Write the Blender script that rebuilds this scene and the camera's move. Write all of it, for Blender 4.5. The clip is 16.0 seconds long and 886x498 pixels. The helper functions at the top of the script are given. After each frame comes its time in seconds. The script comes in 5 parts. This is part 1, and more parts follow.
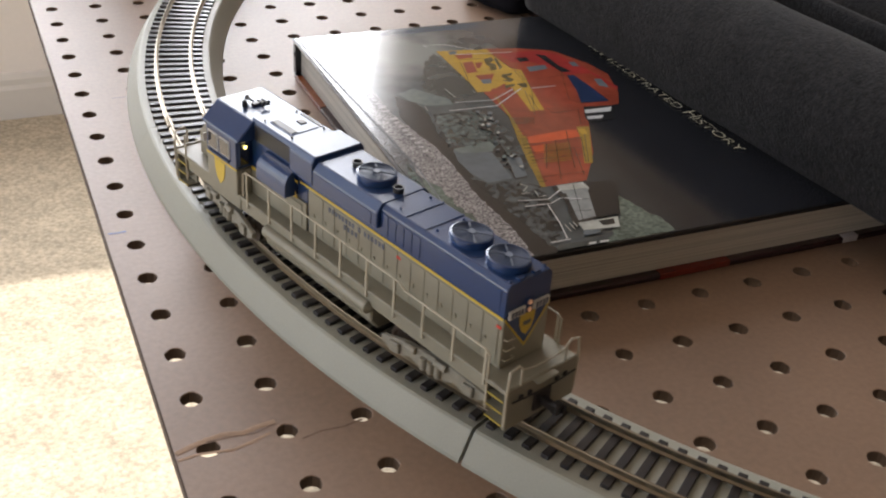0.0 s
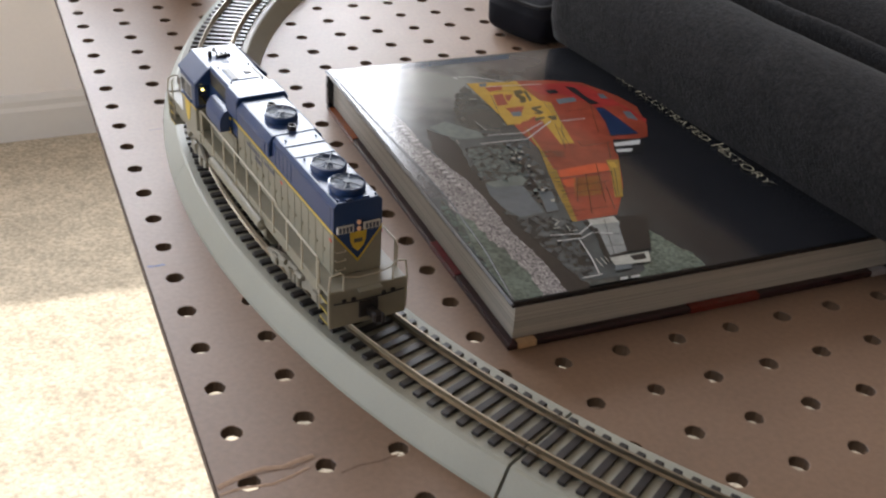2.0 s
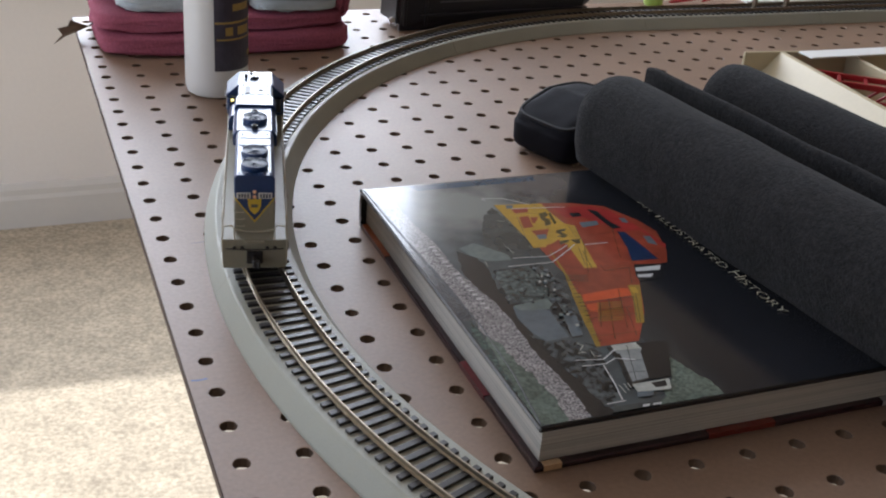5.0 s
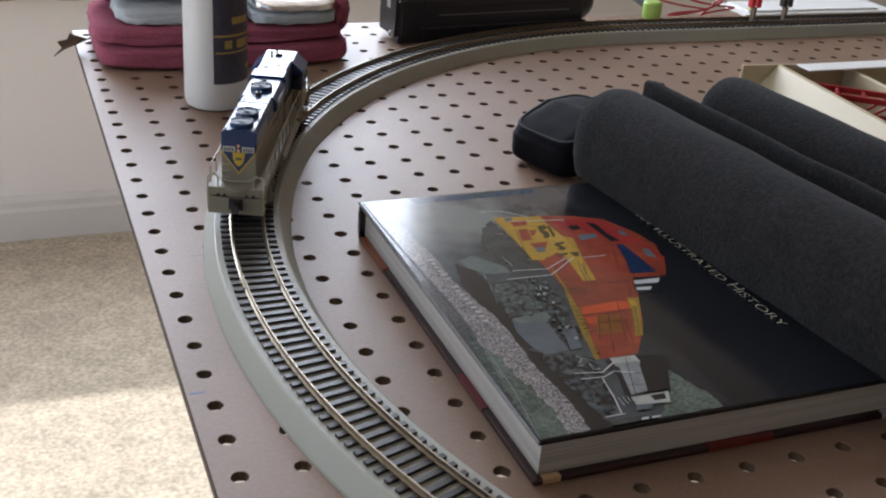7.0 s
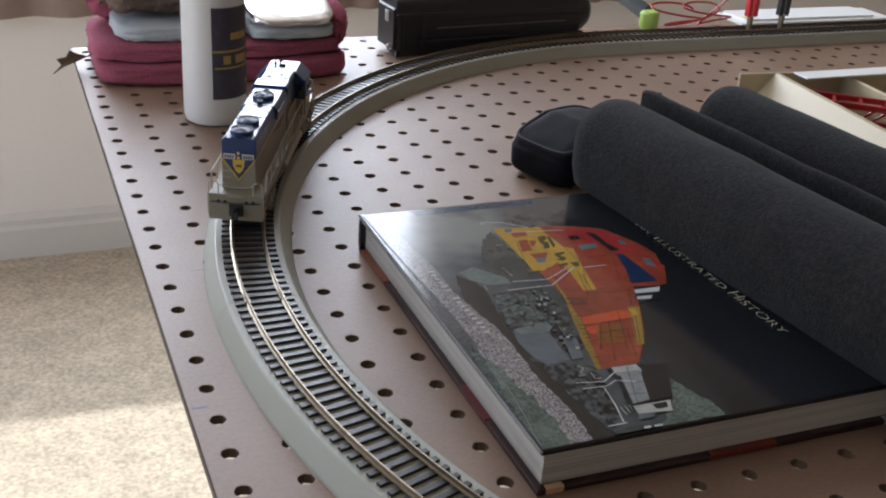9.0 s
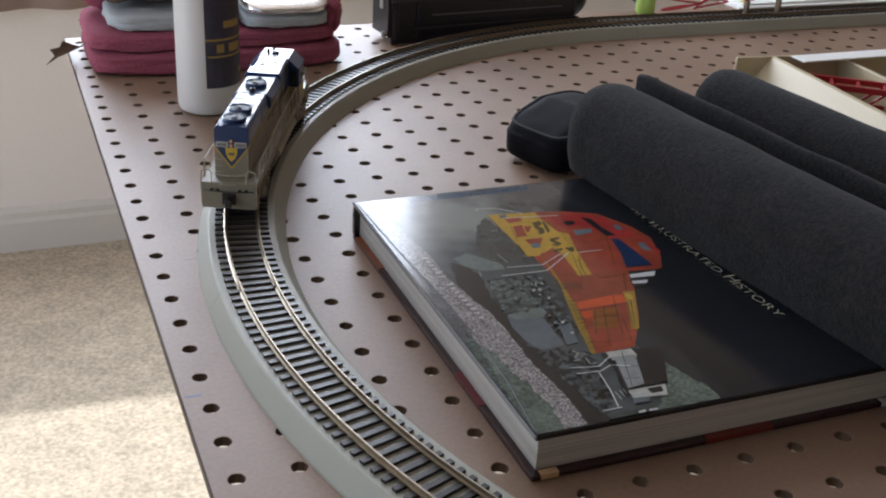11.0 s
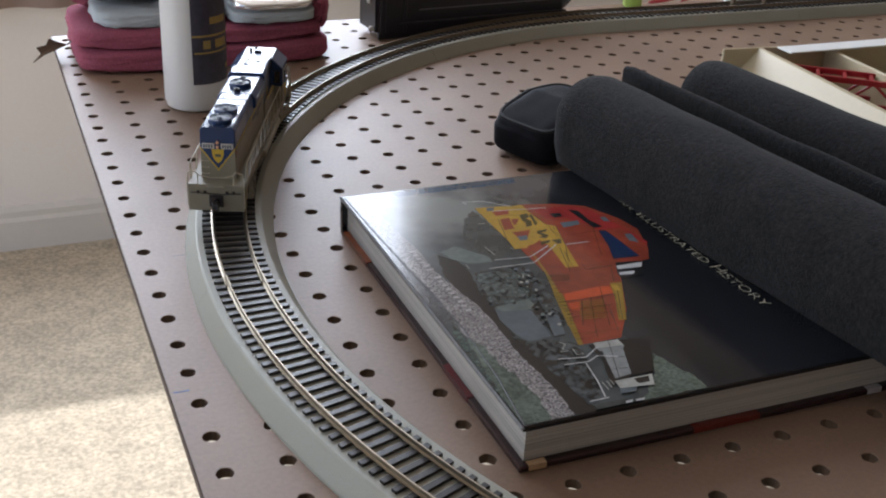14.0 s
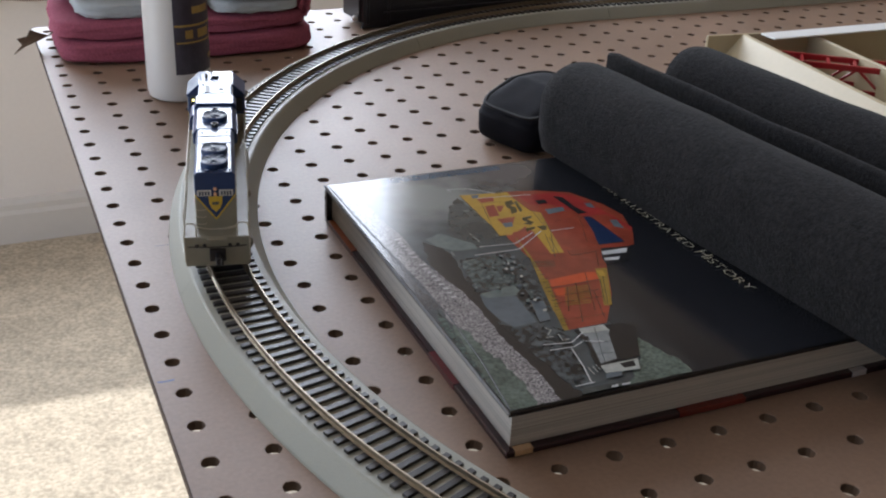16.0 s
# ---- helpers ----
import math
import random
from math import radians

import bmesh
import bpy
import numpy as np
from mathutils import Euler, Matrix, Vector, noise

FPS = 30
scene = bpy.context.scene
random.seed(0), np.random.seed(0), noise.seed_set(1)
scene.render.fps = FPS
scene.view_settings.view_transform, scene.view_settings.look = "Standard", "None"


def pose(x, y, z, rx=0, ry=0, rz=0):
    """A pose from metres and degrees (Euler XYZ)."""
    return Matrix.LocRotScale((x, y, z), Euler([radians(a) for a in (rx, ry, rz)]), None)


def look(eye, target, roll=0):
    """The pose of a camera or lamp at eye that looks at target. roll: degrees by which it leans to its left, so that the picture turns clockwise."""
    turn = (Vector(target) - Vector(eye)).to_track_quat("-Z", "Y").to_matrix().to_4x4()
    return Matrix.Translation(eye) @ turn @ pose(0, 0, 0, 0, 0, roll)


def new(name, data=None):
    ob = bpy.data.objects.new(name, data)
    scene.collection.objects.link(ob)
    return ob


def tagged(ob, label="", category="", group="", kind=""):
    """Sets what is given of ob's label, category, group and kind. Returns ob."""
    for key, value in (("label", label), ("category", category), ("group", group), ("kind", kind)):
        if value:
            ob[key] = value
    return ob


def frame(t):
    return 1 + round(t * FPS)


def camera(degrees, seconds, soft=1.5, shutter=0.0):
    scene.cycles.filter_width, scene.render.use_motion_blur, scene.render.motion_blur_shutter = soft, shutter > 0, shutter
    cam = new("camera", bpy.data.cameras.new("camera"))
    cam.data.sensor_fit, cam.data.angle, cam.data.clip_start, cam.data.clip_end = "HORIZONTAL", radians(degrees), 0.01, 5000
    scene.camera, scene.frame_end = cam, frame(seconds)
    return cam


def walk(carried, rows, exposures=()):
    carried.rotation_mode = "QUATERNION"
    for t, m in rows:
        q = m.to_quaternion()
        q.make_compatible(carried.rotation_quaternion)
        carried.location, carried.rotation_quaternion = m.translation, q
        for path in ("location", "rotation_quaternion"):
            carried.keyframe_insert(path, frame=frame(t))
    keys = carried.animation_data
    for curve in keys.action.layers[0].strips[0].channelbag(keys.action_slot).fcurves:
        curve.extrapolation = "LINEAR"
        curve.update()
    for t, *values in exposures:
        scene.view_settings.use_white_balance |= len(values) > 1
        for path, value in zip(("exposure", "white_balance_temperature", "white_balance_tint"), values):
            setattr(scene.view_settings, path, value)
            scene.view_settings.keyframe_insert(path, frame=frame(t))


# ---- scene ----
cam = camera(43.95, 16.0, soft=2.1, shutter=0.4)
# seconds, eye in metres, then yaw, pitch and roll in degrees
PATH = [
    (0, (-0.0489, -0.2613, 0.2393), (-25.552, -31.817, 4.283)),
    (0.5, (-0.0497, -0.2622, 0.2426), (-25.172, -31.511, 4.217)),
    (1, (-0.0472, -0.2640, 0.2416), (-24.819, -31.352, 3.907)),
    (1.5, (-0.0494, -0.2637, 0.2420), (-24.733, -31.422, 3.967)),
    (2, (-0.0554, -0.2608, 0.2490), (-24.300, -31.081, 3.790)),
    (2.5, (-0.0671, -0.2594, 0.2571), (-22.927, -28.994, 4.048)),
    (3, (-0.0701, -0.2613, 0.2653), (-22.257, -27.636, 4.063)),
    (3.5, (-0.0749, -0.2654, 0.2716), (-22.535, -26.988, 4.569)),
    (4, (-0.0758, -0.2664, 0.2727), (-22.476, -26.662, 4.860)),
    (4.2, (-0.0746, -0.2677, 0.2755), (-22.720, -26.835, 4.930)),
    (6.5, (-0.0697, -0.2693, 0.2714), (-23.755, -26.088, 4.378)),
    (7, (-0.0710, -0.2688, 0.2745), (-23.418, -26.006, 4.709)),
    (7.5, (-0.0716, -0.2687, 0.2738), (-23.596, -26.224, 4.626)),
    (8, (-0.0738, -0.2683, 0.2752), (-23.474, -26.027, 4.669)),
    (8.5, (-0.0724, -0.2693, 0.2746), (-23.282, -25.650, 4.270)),
    (9, (-0.0714, -0.2701, 0.2748), (-23.327, -25.366, 3.946)),
    (11.5, (-0.0665, -0.2699, 0.2718), (-23.298, -26.052, 3.322)),
    (12, (-0.0662, -0.2712, 0.2719), (-23.451, -26.125, 3.370)),
    (12.5, (-0.0653, -0.2717, 0.2725), (-23.497, -26.094, 3.262)),
    (13, (-0.0658, -0.2718, 0.2723), (-23.598, -26.026, 3.034)),
    (13.5, (-0.0653, -0.2718, 0.2724), (-23.651, -26.124, 2.998)),
    (14, (-0.0650, -0.2722, 0.2714), (-23.718, -26.090, 2.964)),
    (14.5, (-0.0652, -0.2721, 0.2722), (-23.824, -26.233, 2.870)),
    (15, (-0.0650, -0.2719, 0.2718), (-23.950, -26.301, 2.822)),
    (15.5, (-0.0640, -0.2725, 0.2714), (-24.029, -26.489, 2.710)),
    (16, (-0.0637, -0.2725, 0.2687), (-24.478, -26.476, 2.773)),
]


def aim(eye, turn):
    yaw, pitch, roll = turn
    return pose(*eye, 0, 0, yaw) @ pose(0, 0, 0, 90 + pitch) @ pose(0, 0, 0, 0, 0, roll)


walk(cam, [(t, aim(eye, turn)) for t, eye, turn in PATH],
     exposures=[(0.0, 1.20, 6750, 14), (1.8, 1.18, 6550, 13), (3.0, 0.96, 6150, 13), (9.0, 0.90, 6050, 13), (16.0, 0.86, 6050, 13)])

# ---- world, sun, lamps, exposure ----
FLOOR = -0.75
WALL_Y = 1.90
WEST_X = -1.7
world = bpy.data.worlds.new("world")
scene.world = world
world.use_nodes = True
SUN_EL, SUN_AZ = 44.0, 175.6          # degrees up; direction the sun stands in, counted from +x
wn = world.node_tree.nodes
sky = wn.new("ShaderNodeTexSky")
sky.sky_type, sky.sun_disc = "NISHITA", False
sky.sun_elevation, sky.sun_rotation = radians(SUN_EL), radians(90 - SUN_AZ)
wn["Background"].inputs[1].default_value = 0.10
world.node_tree.links.new(sky.outputs[0], wn["Background"].inputs[0])
sun = new("sun", bpy.data.lights.new("sun", "SUN"))
sun.data.energy, sun.data.angle, sun.data.color = 2.1, radians(0.6), (1.0, 0.98, 0.95)
sd = Vector((math.cos(radians(SUN_EL)) * math.cos(radians(SUN_AZ)), math.cos(radians(SUN_EL)) * math.sin(radians(SUN_AZ)), math.sin(radians(SUN_EL))))
sun.matrix_world = look(sd * 4, (0, 0, 0))


def window_light(name, eye, target, w, h, watts, colour):
    ob = new(name, bpy.data.lights.new(name, "AREA"))
    ob.data.shape, ob.data.size, ob.data.size_y, ob.data.energy, ob.data.color = "RECTANGLE", w, h, watts, colour
    ob.matrix_world = look(eye, target)
    return ob


window_light("north_window_lower_light", (0.11, WALL_Y + 0.05, 0.485), (0.11, 0, 0.485), 1.38, 0.53, 17.0, (0.91, 0.955, 1.0))
window_light("north_window_upper_light", (0.11, WALL_Y + 0.05, 1.105), (0.11, 0, 1.105), 1.38, 0.67, 11.5, (0.91, 0.955, 1.0))
window_light("west_window_light", (WEST_X - 0.02, 0.75, 0.15), (0, 0.95, -0.1), 1.2, 1.6, 6.0, (0.88, 0.95, 1.0))

# ---- materials ----


def material(name, colour, rough=0.5, metal=0.0, spec=0.5, grain=0.0, grain_scale=200.0, blot=0.0, blot_scale=8.0, bump=0.0, bump_scale=400.0, coat=0.0, vary=0.0, island=False, sheen=0.0, crisp=0.0):
    """A surface with two scales of tone, fine relief and, for repeats, a tone per piece."""
    m = bpy.data.materials.new(name)
    m.use_nodes = True
    n, l = m.node_tree.nodes, m.node_tree.links
    b = n["Principled BSDF"]
    b.inputs["Roughness"].default_value, b.inputs["Metallic"].default_value = rough, metal
    b.inputs["Specular IOR Level"].default_value, b.inputs["Coat Weight"].default_value = spec, coat
    b.inputs["Coat Roughness"].default_value = 0.06
    b.inputs["Sheen Weight"].default_value = sheen
    co = n.new("ShaderNodeTexCoord")
    last = n.new("ShaderNodeRGB").outputs[0]
    last.default_value = (*colour, 1)

    def tone(last, fac, amount):
        mul = n.new("ShaderNodeMath")
        mul.operation = "MULTIPLY_ADD"
        mul.inputs[1].default_value, mul.inputs[2].default_value = 2 * amount, 1 - amount
        l.new(fac, mul.inputs[0])
        v = n.new("ShaderNodeVectorMath")
        v.operation = "SCALE"
        l.new(last, v.inputs[0]), l.new(mul.outputs[0], v.inputs["Scale"])
        return v.outputs[0]

    def cloud(scale, detail=4.0, edge=0.0):
        t = n.new("ShaderNodeTexNoise")
        t.inputs["Scale"].default_value, t.inputs["Detail"].default_value = scale, detail
        l.new(co.outputs["Object"], t.inputs["Vector"])
        if not edge:
            return t.outputs["Fac"]
        mr = n.new("ShaderNodeMapRange")                # a harder speckle
        mr.inputs[1].default_value, mr.inputs[2].default_value = 0.5 * edge, 1 - 0.5 * edge
        l.new(t.outputs["Fac"], mr.inputs[0])
        return mr.outputs[0]

    if grain:
        last = tone(last, cloud(grain_scale, 4.0, crisp), grain)
    if blot:
        last = tone(last, cloud(blot_scale), blot)
    if vary:
        src = n.new("ShaderNodeNewGeometry").outputs["Random Per Island"] if island else n.new("ShaderNodeObjectInfo").outputs["Random"]
        last = tone(last, src, vary)
    l.new(last, b.inputs["Base Color"])
    if bump:
        bp = n.new("ShaderNodeBump")
        bp.inputs["Strength"].default_value, bp.inputs["Distance"].default_value = bump, 0.0006
        l.new(cloud(bump_scale, 3.0), bp.inputs["Height"])
        l.new(bp.outputs[0], b.inputs["Normal"])
    return m


BOARD = material("hardboard", (0.232, 0.152, 0.103), 0.49, spec=0.48, grain=0.20, grain_scale=420, blot=0.24, blot_scale=13, bump=0.12, bump_scale=500)
# hardboard with the shade inside the peg holes put into its colour
SHADED_HARDBOARD = material("shade_dark_hardboard", (0.062, 0.036, 0.022), 0.8, grain=0.25, grain_scale=700)
CARPET = material("carpet", (0.50, 0.43, 0.322), 0.95, spec=0.1, grain=0.26, grain_scale=150, crisp=0.6, blot=0.30, blot_scale=22, bump=1.0, bump_scale=90)
# darker tone for the unseen walls and ceiling, so less light bounces back
FAR_WALL = material("bounce_limiting_tan", (0.45, 0.375, 0.305), 0.8, grain=0.03, grain_scale=100, blot=0.05, blot_scale=3)
WALL = material("wall_paint", (0.87, 0.81, 0.75), 0.7, spec=0.3, grain=0.03, grain_scale=120, blot=0.04, blot_scale=3, bump=0.15, bump_scale=160)
TRIM = material("white_trim", (0.72, 0.68, 0.62), 0.45, grain=0.03, grain_scale=60)
ROADBED = material("grey_plastic_roadbed", (0.31, 0.315, 0.265), 0.5, grain=0.07, grain_scale=1500, blot=0.10, blot_scale=25, bump=0.2, bump_scale=1500)
TIE = material("black_plastic_tie", (0.022, 0.020, 0.022), 0.36, grain=0.3, grain_scale=1500, vary=0.25)
NICKEL = material("nickel_rail", (0.26, 0.22, 0.165), 0.38, 1.0, grain=0.12, grain_scale=300, blot=0.15, blot_scale=30)

# ---- helpers of this scene ----


def mesh_of(name, verts, faces, mats, smooth=False):
    me = bpy.data.meshes.new(name)
    me.from_pydata([tuple(v) for v in verts], [], faces)
    for m in mats if isinstance(mats, (list, tuple)) else [mats]:
        me.materials.append(m)
    me.update()
    if smooth:
        for p in me.polygons:
            p.use_smooth = True
    return me


def part(name, bm, mat, parent=None, label="", smooth=False):
    """One bmesh as one mesh object, under a thing or a part."""
    bmesh.ops.recalc_face_normals(bm, faces=bm.faces)
    me = bpy.data.meshes.new(name)
    bm.to_mesh(me)
    bm.free()
    for m in mat if isinstance(mat, (list, tuple)) else [mat]:
        me.materials.append(m)
    if smooth:
        for p in me.polygons:
            p.use_smooth = True
        me.set_sharp_from_angle(angle=radians(40))
    ob = new(name, me)
    ob.parent = parent
    if label:
        tagged(ob, label)
    return ob


def box(x0, x1, y0, y1, z0, z1, bevel=0.0, seg=1, bm=None):
    own = bmesh.new()
    vs = [own.verts.new((x, y, z)) for z in (z0, z1) for y in (y0, y1) for x in (x0, x1)]
    for f in ((0, 2, 3, 1), (4, 5, 7, 6), (0, 1, 5, 4), (2, 6, 7, 3), (0, 4, 6, 2), (1, 3, 7, 5)):
        own.faces.new([vs[i] for i in f])
    if bevel:
        bmesh.ops.bevel(own, geom=own.edges[:], offset=bevel, segments=seg, affect="EDGES", profile=0.5)
    return merge(bm, own)


def merge(bm, own):
    if bm is None:
        return own
    me = bpy.data.meshes.new("tmp")
    own.to_mesh(me)
    own.free()
    bm.from_mesh(me)
    bpy.data.meshes.remove(me)
    return bm


def prism(profile, a, b, axis="x", bevel=0.0, seg=1, bm=None):
    """A closed outline swept straight from a to b along an axis. Outline coordinates: the two other axes, in order."""
    own = bmesh.new()

    def at(p, s):
        return {"x": (s, p[0], p[1]), "y": (p[0], s, p[1]), "z": (p[0], p[1], s)}[axis]

    r0, r1 = [own.verts.new(at(p, a)) for p in profile], [own.verts.new(at(p, b)) for p in profile]
    n = len(profile)
    own.faces.new(r0), own.faces.new(r1[::-1])
    for i in range(n):
        own.faces.new((r0[i], r0[(i + 1) % n], r1[(i + 1) % n], r1[i]))
    if bevel:
        bmesh.ops.bevel(own, geom=own.edges[:], offset=bevel, segments=seg, affect="EDGES", profile=0.5)
    return merge(bm, own)


def lathe(profile, seg=24, m=None, bm=None, cap=True):
    """Turned shape about z: profile of (radius, height) from the bottom up."""
    own = bmesh.new()
    rings = [[own.verts.new((r * math.cos(2 * math.pi * i / seg), r * math.sin(2 * math.pi * i / seg), z)) for i in range(seg)] for r, z in profile]
    for a, b in zip(rings, rings[1:]):
        for i in range(seg):
            own.faces.new((a[i], a[(i + 1) % seg], b[(i + 1) % seg], b[i]))
    if cap:
        own.faces.new(rings[0][::-1]), own.faces.new(rings[-1])
    if m is not None:
        own.transform(m)
    return merge(bm, own)


def tube(points, r, seg=6, bm=None):
    """A round wire through points."""
    own = bmesh.new()
    pts = [Vector(p) for p in points]
    rings = []
    side = None
    for i, p in enumerate(pts):
        d = (pts[min(i + 1, len(pts) - 1)] - pts[max(i - 1, 0)]).normalized()
        if side is None:
            side = d.orthogonal().normalized()
        side = (side - d * side.dot(d)).normalized()
        up = d.cross(side)
        rings.append([own.verts.new(p + r * (math.cos(2 * math.pi * k / seg) * side + math.sin(2 * math.pi * k / seg) * up)) for k in range(seg)])
    for a, b in zip(rings, rings[1:]):
        for k in range(seg):
            own.faces.new((a[k], a[(k + 1) % seg], b[(k + 1) % seg], b[k]))
    own.faces.new(rings[0][::-1]), own.faces.new(rings[-1])
    return merge(bm, own)


def thing(name, m, label, category, group=""):
    ob = new(name)
    ob.matrix_basis = m
    ob.empty_display_size = 0.01
    return tagged(ob, label, category, group)


# ---- the room ----
def slab(name, x0, x1, y0, y1, z0, z1, mat, label):
    ob = part(name, box(x0, x1, y0, y1, z0, z1), mat, None, label)
    return tagged(ob, category=name.split("_")[0], kind="structure")


slab("floor", WEST_X - 0.1, 3.2, -2.6, WALL_Y + 0.1, FLOOR - 0.1, FLOOR, CARPET, "beige speckled carpet with a bright patch of sunlight")
# ceiling, south and east walls are unseen and only close off the light
slab("ceiling", WEST_X - 0.1, 3.2, -2.6, WALL_Y + 0.1, 1.66, 1.76, FAR_WALL, "unseen plain ceiling, tan to limit bounced light")
slab("wall_south", WEST_X - 0.1, 3.2, -2.7, -2.6, FLOOR, 1.66, FAR_WALL, "unseen plain wall behind the camera, tan to limit bounced light")
slab("wall_east", 3.2, 3.3, -2.7, WALL_Y + 0.1, FLOOR, 1.66, FAR_WALL, "unseen plain wall at the room's end, tan to limit bounced light")


def holed_wall(name, label, axis, at, thick, u0, u1, hu0, hu1, hz0, hz1):
    """A wall with one window opening, as four blocks round it in one mesh."""
    bm = bmesh.new()
    for a, b, z0, z1 in ((u0, hu0, FLOOR, 1.66), (hu1, u1, FLOOR, 1.66), (hu0, hu1, FLOOR, hz0), (hu0, hu1, hz1, 1.66)):
        lo, hi = sorted((at, at + thick))
        box(*((a, b, lo, hi) if axis == "y" else (lo, hi, a, b)), z0, z1, bm=bm)
    return tagged(part(name, bm, WALL, None, label), category="wall", kind="structure")


holed_wall("wall_north", "cream painted wall under a wide window", "y", WALL_Y, 0.12, WEST_X, 3.2, -0.60, 0.82, 0.20, 1.46)
holed_wall("wall_west", "cream wall with a tall glazed opening", "x", WEST_X, -0.12, -2.6, WALL_Y + 0.12, -1.2, 1.427, FLOOR + 0.02, 1.2)
skirt = [(0, 0), (-0.014, 0), (-0.014, 0.062), (-0.010, 0.070), (-0.010, 0.082), (-0.004, 0.092), (0, 0.094)]
tagged(part("baseboard", prism([(WALL_Y + y, FLOOR + z) for y, z in skirt], WEST_X, 3.2, "x"), TRIM, None, "white moulded baseboard along the wall"), category="baseboard", kind="structure")

# curtain hanging to a low ledge under the window
CURTAIN = material("dusty_pink_curtain", (0.36, 0.27, 0.24), 0.9, grain=0.08, grain_scale=200, blot=0.15, blot_scale=6)
curtain = thing("curtain", pose(0, 0, 0), "dusty brown-pink curtain hanging along the wall", "curtain")
for xa, xb in ((-1.2, 0.16), (0.52, 1.3)):
    bm = bmesh.new()
    cols = 60
    lo, hi = [], []
    for i in range(cols + 1):
        x = xa + (xb - xa) * i / cols
        y = WALL_Y - 0.030 + 0.012 * math.sin(i * 1.1)
        lo.append(bm.verts.new((x, y, -0.255))), hi.append(bm.verts.new((x, y, 0.19)))
    for i in range(cols):
        bm.faces.new((lo[i], lo[i + 1], hi[i + 1], hi[i]))
    ob = part("curtain_panel", bm, CURTAIN, curtain, smooth=True)
    ob.modifiers.new("thickness", "SOLIDIFY").thickness = 0.003

# ---- pegboard table ----
STEP, HOLE_R, THICK = 0.0254, 0.0036, 0.0046
BX0, BX1, BY0, BY1 = -0.0105, 1.2035, -0.495, 0.727
NI, J0, J1 = 47, -18, 28


def pegboard():
    seg = 16
    xs = [BX0] + [(i + 0.5) * STEP for i in range(NI)] + [BX1]
    ys = [BY0] + [(j + 0.5) * STEP for j in range(J0, J1)] + [BY1]
    verts, faces, mats = [], [], []
    rng = random.Random(5)
    for i in range(NI + 1):
        for j in range(J0, J1 + 1):
            cx, cy = i * STEP, j * STEP
            x0, x1 = xs[i], xs[i + 1]
            y0, y1 = ys[j - J0], ys[j - J0 + 1]
            ring_sq = []
            for k in range(seg):
                a = 2 * math.pi * k / seg
                c, s = math.cos(a), math.sin(a)
                f = 1 / max(abs(c), abs(s))
                u, v = c * f, s * f
                ring_sq.append((cx + (u * (x1 - cx) if u > 0 else -u * (x0 - cx)), cy + (v * (y1 - cy) if v > 0 else -v * (y0 - cy))))
            base = len(verts)
            r = HOLE_R * rng.uniform(0.95, 1.04)
            ragged = [rng.uniform(0.93, 1.04) for _ in range(seg)]
            hole = [(cx + r * g * math.cos(2 * math.pi * k / seg), cy + r * g * math.sin(2 * math.pi * k / seg)) for k, g in enumerate(ragged)]
            lip = [(cx + 1.07 * (x - cx), cy + 1.07 * (y - cy)) for x, y in hole]
            for ring, z in ((ring_sq, 0), (lip, 0), (hole, -0.0003), (hole, -THICK), (ring_sq, -THICK)):
                verts += [(x, y, z) for x, y in ring]
            for lev in range(4):
                for k in range(seg):
                    a, b = base + lev * seg + k, base + lev * seg + (k + 1) % seg
                    faces.append((a, b, b + seg, a + seg))
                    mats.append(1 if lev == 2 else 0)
    me = mesh_of("board", verts, faces, [BOARD, SHADED_HARDBOARD])
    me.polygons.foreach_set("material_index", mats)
    bm = bmesh.new()
    bm.from_mesh(me)
    bmesh.ops.remove_doubles(bm, verts=bm.verts, dist=0.00002)
    bm.to_mesh(me)
    bm.free()
    return me


table = thing("pegboard_table", pose(0, 0, 0), "brown perforated hardboard sheet used as a model railway table", "table")
board = new("board", pegboard())
board.parent = table
# the raw edge all round, and battens and legs under the sheet, in the hole walls' darkened colour
for nm, b in (("edge_strip", (BX0 - 0.0006, BX0, BY0, BY1)), ("edge_strip", (BX0, BX1, BY1, BY1 + 0.0006))):
    part(nm, box(*b, -THICK, -0.0002), SHADED_HARDBOARD, table)
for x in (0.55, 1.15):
    part("batten", box(x, x + 0.04, BY0 + 0.02, BY1 - 0.02, -THICK - 0.06, -THICK), SHADED_HARDBOARD, table)
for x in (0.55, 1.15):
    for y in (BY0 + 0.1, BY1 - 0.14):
        part("leg", box(x, x + 0.04, y, y + 0.04, FLOOR, -THICK - 0.06), SHADED_HARDBOARD, table)

# tears and pencil marks on the sheet
WORN = material("worn_hardboard_line", (0.15, 0.09, 0.058), 0.8, grain=0.3, grain_scale=500)
TEAR = material("torn_hardboard", (0.34, 0.225, 0.15), 0.85, grain=0.3, grain_scale=500)
PENCIL = material("pencil_mark", (0.12, 0.10, 0.11), 0.7, grain=0.3, grain_scale=800)
BALLPEN = material("blue_pen_mark", (0.10, 0.12, 0.22), 0.6, grain=0.3, grain_scale=800)


def mark(name, pts, w, mat):
    bm = tube([(x, y, 0.0) for x, y in pts], w, 6)
    for v in bm.verts:
        v.co.z = 0.00006 + 0.06 * v.co.z
    return part(name, bm, mat, table)


